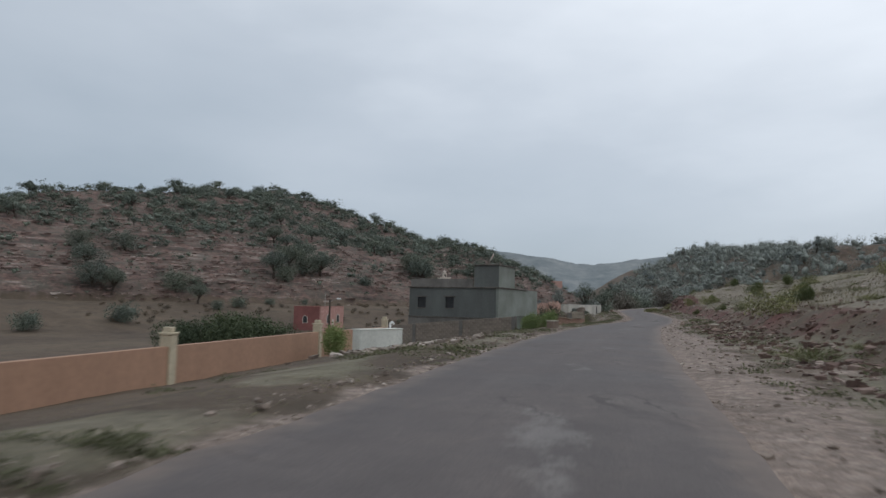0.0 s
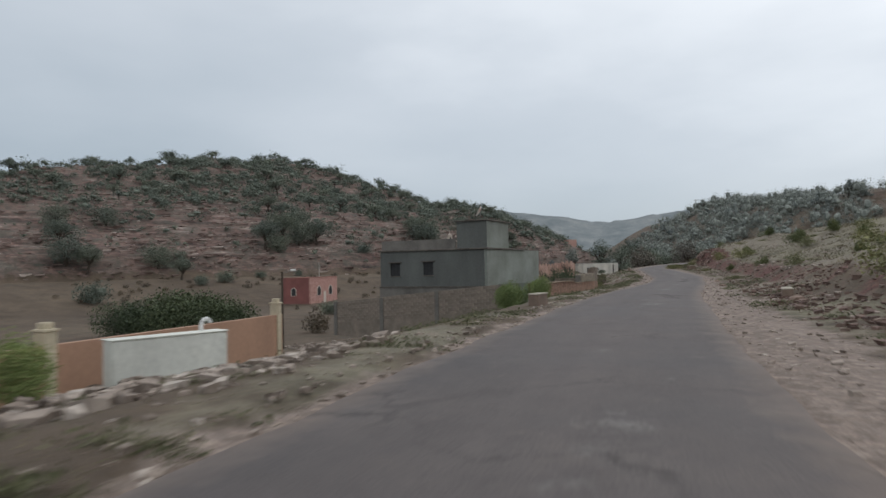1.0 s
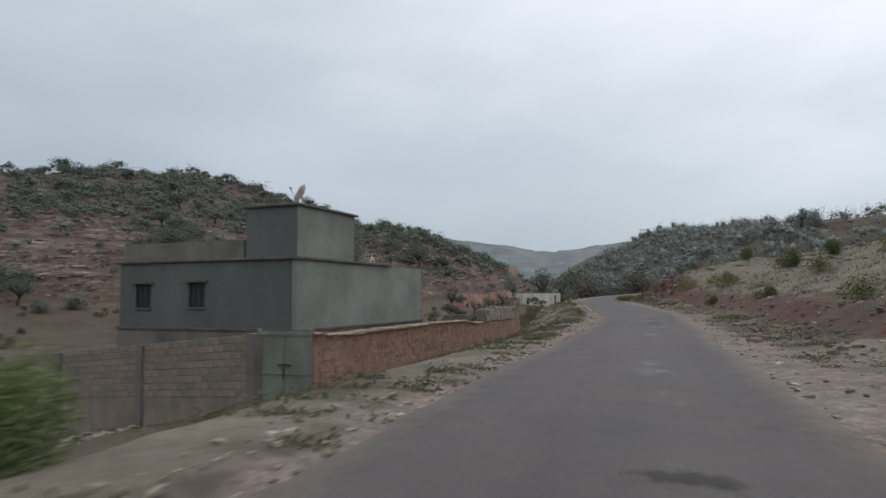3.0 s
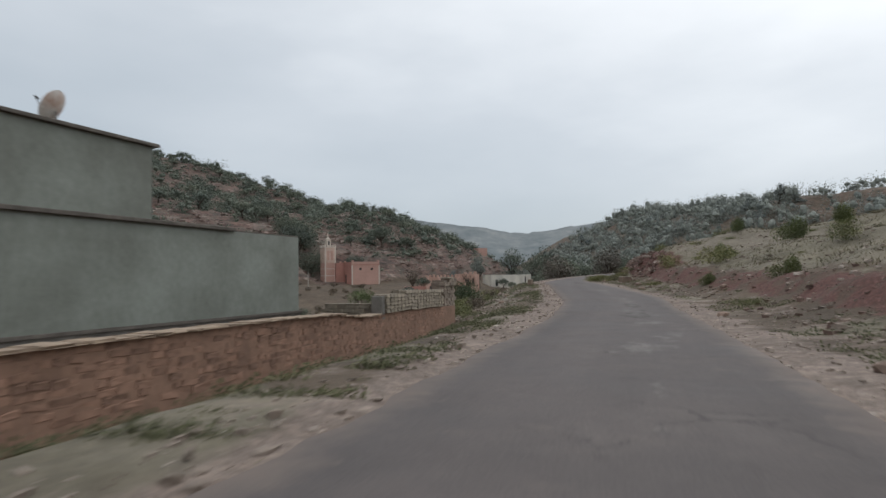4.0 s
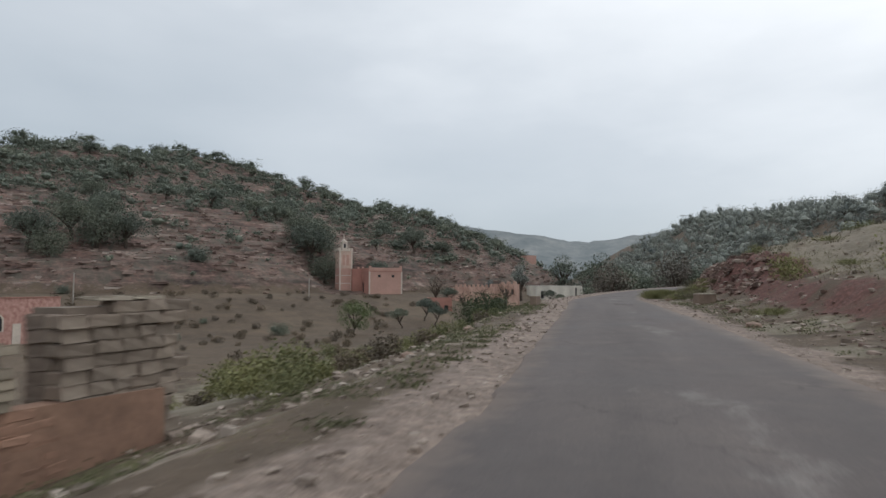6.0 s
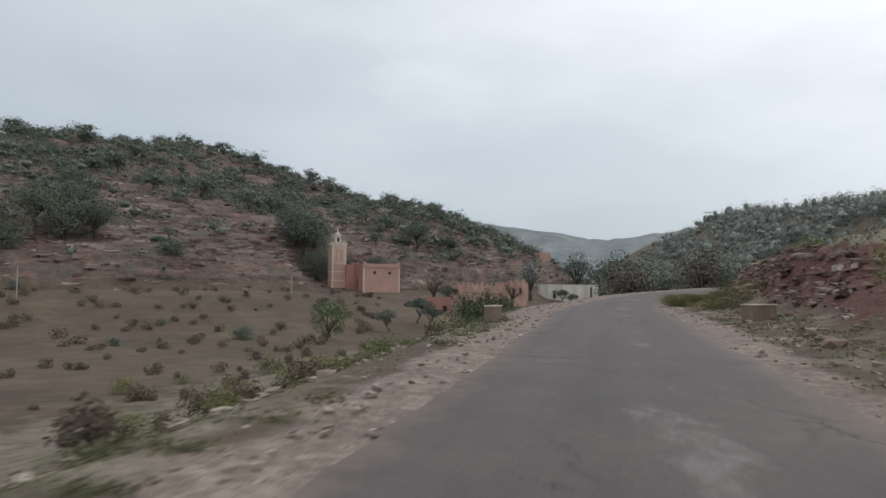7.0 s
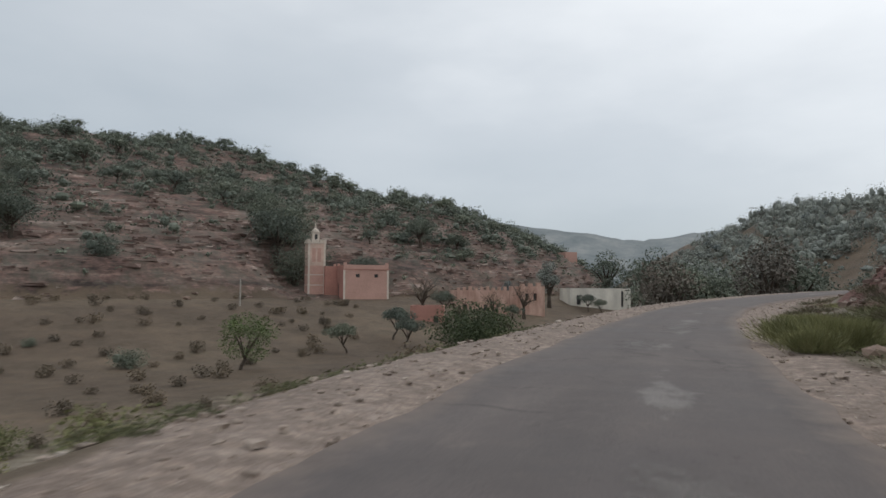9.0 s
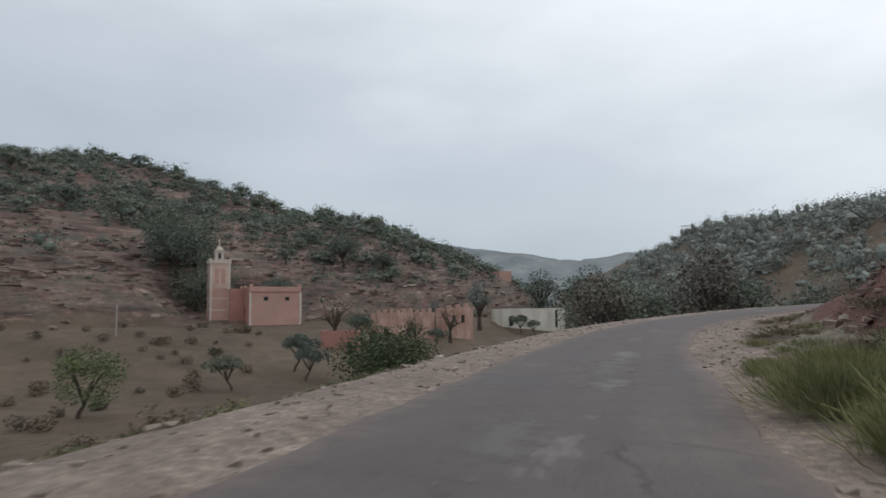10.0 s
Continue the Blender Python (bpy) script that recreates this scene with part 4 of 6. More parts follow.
wcover = vnoise(wx / 17, wy / 17, 83) * 0.6 + vnoise(wx / 7, wy / 7, 84) * 0.4
wood = [(x, y, z) for x, y, z, d, n2, c in zip(wx, wy, wz, wd, wn2, wcover) if n2 > 1 and abs(d) > 13 and c > 0.27 and not (6 < x < 19 and 225 < y < 252)]
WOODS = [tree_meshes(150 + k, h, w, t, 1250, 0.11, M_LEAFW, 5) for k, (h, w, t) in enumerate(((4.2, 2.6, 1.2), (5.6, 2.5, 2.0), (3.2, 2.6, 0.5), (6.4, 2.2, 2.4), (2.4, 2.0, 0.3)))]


def loose_crown(seed, width, height, lobes, count, size, core=2):
    """A crown of a few clumps, flat at its foot, for trees too many to tell apart."""
    r2 = np.random.default_rng(seed)
    rows = []
    for k in range(lobes):
        a, r = 6.283 * (k + 0.6 * r2.random()) / lobes, width * (0.15 + 0.35 * r2.random())
        s_ = width * (0.26 + 0.16 * r2.random())
        rows.append((r * math.cos(a), r * math.sin(a), height * (0.3 + 0.4 * r2.random()), s_, s_, height * (0.28 + 0.14 * r2.random())))
    return leaf_quads(r2, rows, count, size, core)


CROWNS = [loose_crown(170 + k, 3.4 + 0.5 * (k % 3), 2.4 + 0.35 * (k % 4), 6, 225, 0.16) for k in range(7)]
WOOD_CROWNS = [loose_crown(180 + k, 3.4 + 0.5 * (k % 3), 3.2 + 0.7 * (k % 4), 6, 290, 0.14, 2) for k in range(7)]
upper = np.nonzero((sn > 8) & (sd < -10) & (rng.random(14000) < grown * (0.3 + 0.7 * sstep(0.25, 0.6, scover))))[0]
upper = upper[~((sx[upper] > -50) & (sx[upper] < -5) & (sy[upper] > 140) & (sy[upper] < 172))]
upper = upper[~((sx[upper] > 9.5) & (sx[upper] < 19) & (sy[upper] > 205) & (sy[upper] < 252))][:1450]
joined_plants("hill_wood", [(sx[q], sy[q], sz[q] - 0.15, 0.5 + 1.05 * rng.random() ** 1.6) for q in upper], CROWNS,
              "grey-green oak scrub thick over the upper hillside", "wood", M_LEAF)
joined_plants("slope_wood", [(x, y, z - 0.6, 0.85 + 0.75 * rng.random()) for x, y, z in wood[40:1000]], WOOD_CROWNS, "evergreen wood on the slope beyond the bend, haze in its leaf colour", "wood", M_LEAFW)
for x, y, z in wood[:40]:
    tree_thing(WOODS[int(rng.integers(5))], "grey-green bushy tree in the wood above the bend", (x, y, z - 0.4), rng.random() * 360, float(0.8 + 0.6 * rng.random()), "trees of the wooded slope")
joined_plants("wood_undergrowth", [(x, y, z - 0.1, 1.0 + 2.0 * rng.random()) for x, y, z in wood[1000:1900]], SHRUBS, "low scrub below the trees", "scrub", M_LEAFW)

BEND = [tree_meshes(140 + k, 6.5 + 0.8 * k, 3.2 + 0.3 * k, 1.6, 3600, 0.125, M_LEAFH if k == 1 else M_LEAF, 9, core=0) for k in range(3)]
for x, y, k, which in ((24.3, 138, 1.5, 1), (28, 141, 1.5, 0), (29, 152, 1.45, 2), (33, 141, 1.3, 2), (36, 150, 1.35, 1), (31, 122, 1.2, 1), (35, 126.5, 1.1, 0), (38.5, 131, 1.15, 2),
                       (44, 132, 1.0, 0), (41, 142, 1.2, 2), (50, 134, 1.0, 1), (57, 137, 0.9, 0), (26, 152, 1.3, 0), (28, 162, 1.5, 2), (31, 168, 1.5, 1), (27, 201, 1.6, 0), (31, 207, 1.7, 2), (35, 200, 1.6, 1), (24, 214, 1.5, 2), (38, 215, 1.7, 0)):
    tree_thing(BEND[which], ("brownish half-bare tree with a wide crown at the bend" if which == 1 else "dark leafy tree in the clump at the bend"),
               (x, y, ground_at(x, y) - 0.2), rng.random() * 360, k, "trees at the bend")

# trees of the valley floor
GREEN_TREE = tree_meshes(160, 4.9, 3.0, 0.9, 4600, 0.068, M_LEAFA, 6, core=0, umbrella=True)
DARK_TREE = tree_meshes(161, 4.0, 2.0, 1.1, 3000, 0.085, M_LEAF, 7, core=0, umbrella=True)
THIN_TREE = tree_meshes(162, 6.4, 2.4, 2.2, 700, 0.07, M_LEAFD, 7, bare=1.0)
TALL_TREE = tree_meshes(163, 8.0, 2.6, 2.0, 3000, 0.12, M_LEAFW, 9, core=0)
for meshes, x, y, k, label in (
    (GREEN_TREE, -15.0, 102.4, 1.0, "small green acacia with forked dark limbs in the valley"),
    (DARK_TREE, -8.5, 127.5, 1.0, "dense dark-leaved small tree beside the gully"),
    (DARK_TREE, -6.3, 124.0, 0.85, "dark-leaved small tree beside the road embankment"),
    (DARK_TREE, -10.5, 116.5, 0.8, "thin dark sapling with a sparse crown"),
    (THIN_TREE, -7.7, 142.4, 1.0, "tall bare tree with thin upright branches beside a pink hut"),
    (THIN_TREE, -2.5, 139.5, 0.75, "bare twiggy tree beside the pink hut"),
    (TALL_TREE, 9.3, 179.4, 1.15, "tall narrow dark tree beside the white house"),
    (DARK_TREE, 16.8, 183.5, 0.9, "dark bushy tree in front of the white house"),
    (DARK_TREE, 19.5, 184.0, 0.75, "low dark tree in front of the white house"),
    (DARK_TREE, 6.0, 168.0, 0.8, "small dark tree among the ruined walls"),
    (TALL_TREE, 2.0, 171.0, 0.6, "dark tree behind the ruined walls"),
    (DARK_TREE, -5.6, 146.5, 1.0, "dark rounded tree before the ruined pink house"),
    (THIN_TREE, 1.2, 149.0, 0.8, "bare brown tree before the ruined pink house"),
    (THIN_TREE, 5.4, 158.5, 0.9, "bare brown tree beside the ruined pink house"),
    (DARK_TREE, 3.6, 152.0, 0.75, "small dark tree at the foot of the ruined walls"),
):
    tree_thing(meshes, label, (x, y, ground_at(x, y) - 0.1), rng.random() * 360, k)

BIG_BUSH = bush_mesh(200, 6.5, 3.6, 8000, 0.10, M_LEAFK, 14)
DARK_BUSH = bush_mesh(201, 2.6, 1.6, 2400, 0.06, M_LEAF, 9, core=2)
FRESH_BUSH = bush_mesh(202, 1.5, 1.25, 6000, 0.028, M_LEAFG, 9)
DRY_BUSH = bush_mesh(203, 1.5, 0.85, 800, 0.055, M_LEAFD, 7)
SLOPE_BUSH = bush_mesh(204, 1.7, 1.1, 4000, 0.034, M_LEAFB, 9)


def broom_mesh(seed, width, height, count, material, thin=0.012):
    """A bush of thin upright stalks fanning out of one root."""
    r2 = np.random.default_rng(seed)
    root = r2.normal(size=(count, 3)) * (width * 0.16, width * 0.16, 0)
    a, out = r2.random(count) * 6.283, np.abs(r2.normal(size=count)) * 0.26 * width
    h = height * (0.35 + 0.65 * r2.random(count)) * (1 - 0.35 * (out / width) ** 2)
    tip = root + np.stack([np.cos(a) * out, np.sin(a) * out, h], 1)
    start = root + (tip - root) * (0.55 * r2.random(count))[:, None]
    side = np.cross(tip - start, r2.normal(size=(count, 3)))
    side *= thin / np.maximum(np.linalg.norm(side, axis=1), 1e-6)[:, None]
    mid = (start * 0.4 + tip * 0.6) + r2.normal(size=(count, 3)) * 0.02
    return quads_mesh("bush", np.stack([start, mid - side, tip, mid + side], 1).reshape(-1, 3), count, material)


BROOM = [broom_mesh(240 + k, 1.9 + 0.4 * k, 1.0 + 0.15 * k, 2600, M_BROOM, 0.008) for k in range(3)]
OLIVE = [bush_mesh(260 + k, 2.0 + 0.4 * k, 1.25, 1500, 0.05, M_BROOM, 14) for k in range(2)]
HAY = [broom_mesh(250 + k, 1.1, 0.28, 420, M_HAY if k else M_BROOM, 0.005) for k in range(2)]
TALL_BUSH = bush_mesh(206, 9.5, 4.6, 9000, 0.12, M_LEAFK, 18)
put_bush(TALL_BUSH, (2.0, 122.7, ground_at(2.0, 122.7) - 0.1), 20, 1.0, "large rounded dark green bush below the road")
put_bush(BIG_BUSH, (0.5, 128.5, ground_at(0.5, 128.5) - 0.2), 120, 0.6, "rounded dark green bush below the road")
for x, y, k in ((-41, 17.5, 1.2), (-45.5, 20.5, 1.1), (-37.3, 20, 0.95), (-41.5, 22.5, 1.1), (-50, 22.5, 0.9)):
    put_bush(BIG_BUSH, (x, y, ground_at(x, y) - 0.1), x * 31, k, "broad dark green thicket behind the ochre wall")
for x, y, k in ((-17.1, -32.6, 0.8), (-9.85, -17.6, 0.7), (-9.9, -15.8, 0.75), (-8.75, -14.6, 0.7), (-8.9, -12.6, 0.8), (-9.6, -12.4, 0.7)):
    put_bush(FRESH_BUSH, (x, y, ground_at(x, y) - 0.05), x * 57, k, "fresh green leafy bush on the roadside verge", "verge bushes")
for x, y, k in ((-0.9, 33.6, 0.9), (-2.0, 35.2, 1.0), (-3.2, 37.0, 0.9), (-1.6, 37.6, 0.7), (-0.5, 31.4, 0.5), (-5.0, 40.0, 0.8), (0.2, 43.5, 0.45)):
    put_bush((OLIVE[0], BROOM[0], OLIVE[1])[int(abs(x * 10)) % 3], (x, y, ground_at(x, y) - 0.06), x * 61, k, "feathery yellow-green bush below the roadside", "broom bushes")
for x, y, k in ((-24.4, 101.4, 1.0), (-74.4, 88.3, 1.3), (-82.2, 64.3, 2.2), (-72, 93.3, 1.5), (-88.6, 46.7, 1.9), (-85.5, 100, 1.3), (-50, 131.8, 1.75), (-68, 104, 1.0), (-36, 104, 0.5), (-62, 112, 0.9), (-34, 92, 0.6), (-30, 40, 1.1), (-24, 30, 0.8), (-37, 52, 1.2), (-24.5, 47.5, 0.9)):
    put_bush(DARK_BUSH, (x, y, ground_at(x, y) - 0.1), x * 41, k, "dense dark rounded bush standing in the field", "field bushes")
for q, (x, y, k) in enumerate(((10.9, 9.0, 0.8), (24.8, 43.8, 1.5), (16.7, 38.0, 1.0), (18.0, 39.3, 0.9), (17.3, 48.7, 0.9), (13.6, 23.6, 0.8), (29.5, 66, 0.9), (12.9, 30.5, 0.6), (20.5, 30, 0.9),
                (13.5, 2.0, 0.7), (17.5, 12.0, 1.0), (22, 22, 0.8), (28, 33, 1.2), (9.4, -4.0, 0.6), (14.0, -9.0, 0.8), (26, 55, 1.1), (24.5, 72, 0.8), (31, 47, 1.3), (0.5, -24, 0.9), (4.2, -18, 0.8), (7.5, -26, 1.0))):
    put_bush((OLIVE[q // 2 % 2], SLOPE_BUSH)[q % 2], (x, y, ground_at(x, y) - 0.08), x * 37, k, "olive-green bush on the grassy bank", "bank bushes")
for q, (x, y, k) in enumerate(((15.35, 66.9, 0.62), (16.3, 67.7, 0.75), (15.75, 69.2, 0.62), (17.0, 69.6, 0.7), (16.4, 71.0, 0.55), (17.3, 72.2, 0.6), (16.9, 74.0, 0.42))):
    put_bush(BROOM[q % 3], (x, y, ground_at(x, y) - 0.06), x * 83, k, "feathery olive-green broom before the rock bluff", "broom bushes")
for x, y in zip(rng.uniform(14.2, 22.5, 170), rng.uniform(60, 86, 170)):
    z, d, _, n2 = (float(v[0]) for v in land(np.array([x]), np.array([y]), True))
    if 3.9 < d < 7.0:
        put_bush(HAY[0 if rng.random() < 0.7 else 1], (x, y, z - 0.04), x * 91, float(0.8 + 1.0 * rng.random()), "green grassy tussock before the rock bluff", "bank tussocks", "tussock")
made = 0
for x, y in zip(rng.uniform(-8, 46, 700), rng.uniform(-62, 95, 700)):
    z, d, _, n2 = (float(v[0]) for v in land(np.array([x]), np.array([y]), True))
    if (4.4 < d < 6.2 and rng.random() < 0.7) or (8.8 < d < 26 and rng.random() < 0.45) and n2 < 0:
        made += 1
        put_bush(HAY[made % 2], (x, y, z - 0.04), x * 91, float(0.5 + 0.9 * rng.random()), "dry straw-coloured grass tussock on the bank", "bank tussocks", "tussock")

put_bush(DARK_BUSH, (-9.6, 24.9, ground_at(-9.6, 24.9) - 0.1), 70, 0.95, "dark rounded bush in the yard behind the roadside wall")
put_bush(DRY_BUSH, (-30.2, 24.5, ground_at(-30.2, 24.5) - 0.1), 40, 2.3, "large dark twiggy bush before the block wall")
# tufts dotted over the bare field
TUFT = [bush_mesh(230 + k, 1.1, 0.6, 300, 0.058, M_LEAFD, 5) for k in range(3)]
made = 0
while made < 190:
    x, y = rng.uniform(-95, -12), rng.uniform(62, 146)
    z, d, n, _ = (float(v[0]) for v in land(np.array([x]), np.array([y]), True))
    if n > -1 or d > -16 or vnoise(np.array(x / 14), np.array(y / 14), 91) < 0.33:
        continue
    made += 1
    put_bush(TUFT[made % 3], (x, y, z - 0.05), x * 77, float(0.7 + 0.8 * rng.random()), "dry brown tuft of scrub on bare soil", "field tufts", "shrub")
made = 0
while made < 150:
    y = rng.uniform(34, 110)
    x = float(np.interp(y, CL[:, 1], CL[:, 0])) - (7.5 + 22 * rng.random() ** 1.15)
    made += 1
    put_bush(DRY_BUSH if made % 3 else OLIVE[made // 3 % 2], (x, y, ground_at(x, y) - 0.06), x * 77, float(0.35 + 0.6 * rng.random()),
             "straggling dry bush on the road embankment" if made % 3 else "small yellow-green bush on the road embankment", "embankment bushes", "shrub")


def grass_strip():
    """Blades of grass along both verges."""
    n = 120000
    r2 = np.random.default_rng(9)
    i = r2.integers(0, len(CL) - 30, n)
    side = r2.random(n) < 0.66
    off = np.where(side, -(shoulder(CL[i, 1]) + 0.1 + np.abs(r2.normal(size=n)) * 1.6), 4.0 + np.abs(r2.normal(size=n)) * 1.3)
    x = CL[i, 0] + CT[i, 1] * off + r2.normal(size=n) * 0.3
    y = CL[i, 1] - CT[i, 0] * off + r2.normal(size=n) * 0.6
    keep_ = (vnoise(x / 2.2, y / 2.2, 61) > 0.42) & (y > -62)
    x, y = x[keep_], y[keep_]
    z = land(x, y)
    n = len(x)
    h = 0.015 + 0.045 * r2.random(n) ** 2
    a = r2.random(n) * 6.283
    lean = r2.normal(size=(n, 2)) * 0.8
    w = 0.003 + 0.004 * r2.random(n)
    base = np.stack([x, y, z - 0.03], 1)
    side_v = np.stack([np.cos(a) * w, np.sin(a) * w, 0 * w], 1)
    tip = base + np.stack([lean[:, 0] * h, lean[:, 1] * h, h], 1)
    mid = base + np.stack([lean[:, 0] * h * 0.35, lean[:, 1] * h * 0.35, h * 0.6], 1)
    vs = np.stack([base - side_v, base + side_v, mid + side_v * 0.8, tip], 1).reshape(-1, 3)
    tagged(new("verge_grass", quads_mesh("verge_grass", vs, n, M_GRASS)), "patchy dry and green grass along the road verges", "grass", kind="stuff")


grass_strip()


def weed_patches():
    """Low leafy weeds in patches over the verges and the strip before the walls."""
    r2 = np.random.default_rng(29)
    n = 7500
    i = r2.integers(int(np.abs(CL[:, 1] + 58).argmin()), int(np.abs(CL[:, 1] - 78).argmin()), n)
    left = r2.random(n) < 0.68
    off = np.where(left, -(shoulder(CL[i, 1]) - 0.1 + 4.2 * r2.random(n) ** 1.4), 3.3 + 2.6 * r2.random(n))
    x, y = CL[i, 0] + CT[i, 1] * off, CL[i, 1] - CT[i, 0] * off
    ok_ = vnoise(x / 1.6, y / 2.4, 66) * 0.65 + vnoise(x / 0.5, y / 0.5, 67) * 0.35 > np.where(left, 0.5 - 0.09 * sstep(-16, -8, y) * (1 - sstep(20, 30, y)), 0.53)
    x, y = x[ok_], y[ok_]
    z = land(x, y)
    protos = [leaf_quads(np.random.default_rng(31 + k), [(0, 0, 0.03, 0.26, 0.26, 0.06), (0.14, 0.1, 0.03, 0.2, 0.2, 0.05), (-0.15, 0.05, 0.04, 0.12, 0.12, 0.08)], 44, 0.020, 0) for k in range(6)]
    out = []
    for px, py, pz in zip(x, y, z):
        k = 0.45 + 0.9 * r2.random() ** 2
        out.append(protos[int(r2.integers(6))] * (k * (1 if r2.random() < 0.5 else -1), k, k * (0.8 + 0.6 * r2.random())) + (px, py, pz))
    vs = np.concatenate(out)
    tagged(new("verge_weeds", quads_mesh("verge_weeds", vs, len(vs) // 4, M_WEED)), "low green and straw-coloured weeds in patches on the verges", "weeds", kind="stuff")


weed_patches()


def slope_grass():
    """Short dry grass over the slope above the cut."""
    n = 90000
    r2 = np.random.default_rng(19)
    i = r2.integers(0, len(CL) - 60, n)
    off = 8.6 + 26 * r2.random(n) ** 1.6
    x = CL[i, 0] + CT[i, 1] * off + r2.normal(size=n) * 0.4
    y = CL[i, 1] - CT[i, 0] * off + r2.normal(size=n) * 0.6
    keep_ = (vnoise(x / 1.7, y / 1.7, 63) > 0.36) & (y > -60) & (y < 110)
    x, y, off = x[keep_], y[keep_], off[keep_]
    z = land(x, y)
    n = len(x)
    h = (0.06 + 0.16 * r2.random(n) ** 2) * (1 + off * 0.02)
    a = r2.random(n) * 6.283
    w = (0.008 + 0.010 * r2.random(n)) * (1 + off * 0.06)
    lean = r2.normal(size=(n, 2)) * 0.6 * h[:, None]
    base = np.stack([x, y, z - 0.03], 1)
    side_v = np.stack([np.cos(a) * w, np.sin(a) * w, 0 * w], 1)
    tip = base + np.stack([lean[:, 0], lean[:, 1], h], 1)
    vs = np.stack([base - side_v, base + side_v, (base * 0.4 + tip * 0.6) + side_v * 0.8, tip], 1).reshape(-1, 3)
    tagged(new("slope_grass", quads_mesh("slope_grass", vs, n, M_HAY)), "short dry grass over the slope above the road cut", "grass", kind="stuff")


slope_grass()


# ---- stones ----
def stone_mesh(seed, flat=0.6, sharp=False):
    bm = bmesh.new()
    r2 = np.random.default_rng(seed)
    if sharp:
        box(bm, -0.42, 0.42, -0.36, 0.36, -0.36, 0.36)
        for v in bm.verts:
            v.co += Vector(r2.normal(size=3) * 0.11)
        bmesh.ops.triangulate(bm, faces=bm.faces[:])
    else:
        bmesh.ops.create_icosphere(bm, subdivisions=1, radius=0.5)
    for v in bm.verts:
        v.co *= 0.8 + 0.4 * r2.random()
        v.co.z *= flat
    data = bpy.data.meshes.new("stone")
    bm.to_mesh(data)
    bm.free()
    return data


def scatter_stones(name, x, y, size, label, material, slab=None):
    protos = []
    for k in range(8):
        me = stone_mesh(300 + k, 0.62, True)
        protos.append((np.array([v.co[:] for v in me.vertices]), np.array([p.vertices[:] for p in me.polygons])))
        bpy.data.meshes.remove(me)
    z = land(x, y)
    r2 = np.random.default_rng(3)
    vs, fs, base = [], [], 0
    for px, py, pz, s in zip(x, y, z, size):
        v, f = protos[int(r2.integers(8))]
        a = r2.random() * 6.283
        c_, s_ = math.cos(a), math.sin(a)
        q = v * s * (0.8 + 0.5 * r2.random(3))
        if slab:
            a = slab + r2.normal() * 0.35
            q = q * (1.0 + 1.6 * r2.random(), 0.6, 0.75) - (0, 0, 0.01 * s)
            c_, s_ = math.cos(a), math.sin(a)
        q = np.stack([q[:, 0] * c_ - q[:, 1] * s_ + px, q[:, 0] * s_ + q[:, 1] * c_ + py, q[:, 2] + pz + 0.08 * s], 1)
        vs.append(q)
        fs.append(f + base)
        base += len(v)
    me = bpy.data.meshes.new(name)
    me.from_pydata(np.concatenate(vs).tolist(), [], np.concatenate(fs).tolist())
    me.materials.append(material)
    tagged(new(name, me), label, "stones", kind="stuff")


r3 = np.random.default_rng(17)
m = 13000
i = r3.integers(0, len(CL) - 25, m)
o = np.where(r3.random(m) < 0.55, -(2.2 + r3.random(m) ** 1.3 * (shoulder(CL[i, 1]) - 1.6)), 2.25 + r3.random(m) ** 1.3 * 2.6)
gxs, gys = CL[i, 0] + CT[i, 1] * o + r3.normal(size=m) * 0.1, CL[i, 1] - CT[i, 0] * o + r3.normal(size=m) * 0.5
ok = gys > -60
scatter_stones("shoulder_gravel", gxs[ok], gys[ok], (0.025 + 0.10 * r3.random(m) ** 3)[ok], "pale loose stones strewn along the gravel shoulders", M_PEBBLE)
m = 2200
i = r3.integers(int(np.abs(CL[:, 1] - 20).argmin()), len(CL) - 40, m)
o = -(4.5 + 5.5 * r3.random(m) ** 1.3)
scatter_stones("embankment_stones", CL[i, 0] + CT[i, 1] * o, CL[i, 1] - CT[i, 0] * o, 0.05 + 0.25 * r3.random(m) ** 3, "pale stones tipped down the road embankment", M_PEBBLE)
m = 7000
i = r3.integers(int(np.abs(CL[:, 1] + 62).argmin()), len(CL) - 50, m)
i = np.where((CL[i, 1] > -6) & (r3.random(m) < 0.6), r3.integers(int(np.abs(CL[:, 1] + 62).argmin()), int(np.abs(CL[:, 1] + 6).argmin()), m), i)
o = 4.3 + np.abs(r3.normal(size=m)) * 2.2
scatter_stones("bank_rubble", CL[i, 0] + CT[i, 1] * o + r3.normal(size=m) * 0.2, CL[i, 1] - CT[i, 0] * o + r3.normal(size=m) * 0.5, (0.03 + 0.19 * r3.random(m) ** 3.6) * np.where(CL[i, 1] > -6, 1.1, 1.0), "red and pale rubble fallen from the cut bank", M_RUBBLE)
m = 1000
sy_ = r3.uniform(52, 86, m)
k_ = np.abs(CL[:, 1][None, :140 + 100] - sy_[:, None]).argmin(1)
o = 6.3 + 2.6 * r3.random(m)
scatter_stones("bluff_slabs", CL[k_, 0] + CT[k_, 1] * o, CL[k_, 1] - CT[k_, 0] * o, 0.10 + 0.42 * r3.random(m) ** 2.5, "flat red rock slabs breaking out of the bluff", M_RUBBLE, radians(75))
# slabs breaking out along the edges of the rock beds, and loose ones between
hx, hy = r3.uniform(-200, 45, 90000), r3.uniform(55, 300, 90000)
_, hd, hn, _ = land(hx, hy, True)
phase = hill_beds(hx, hn, fbm(hx / 22, hy / 22, 11, 5)) / BED
phase -= np.floor(phase)
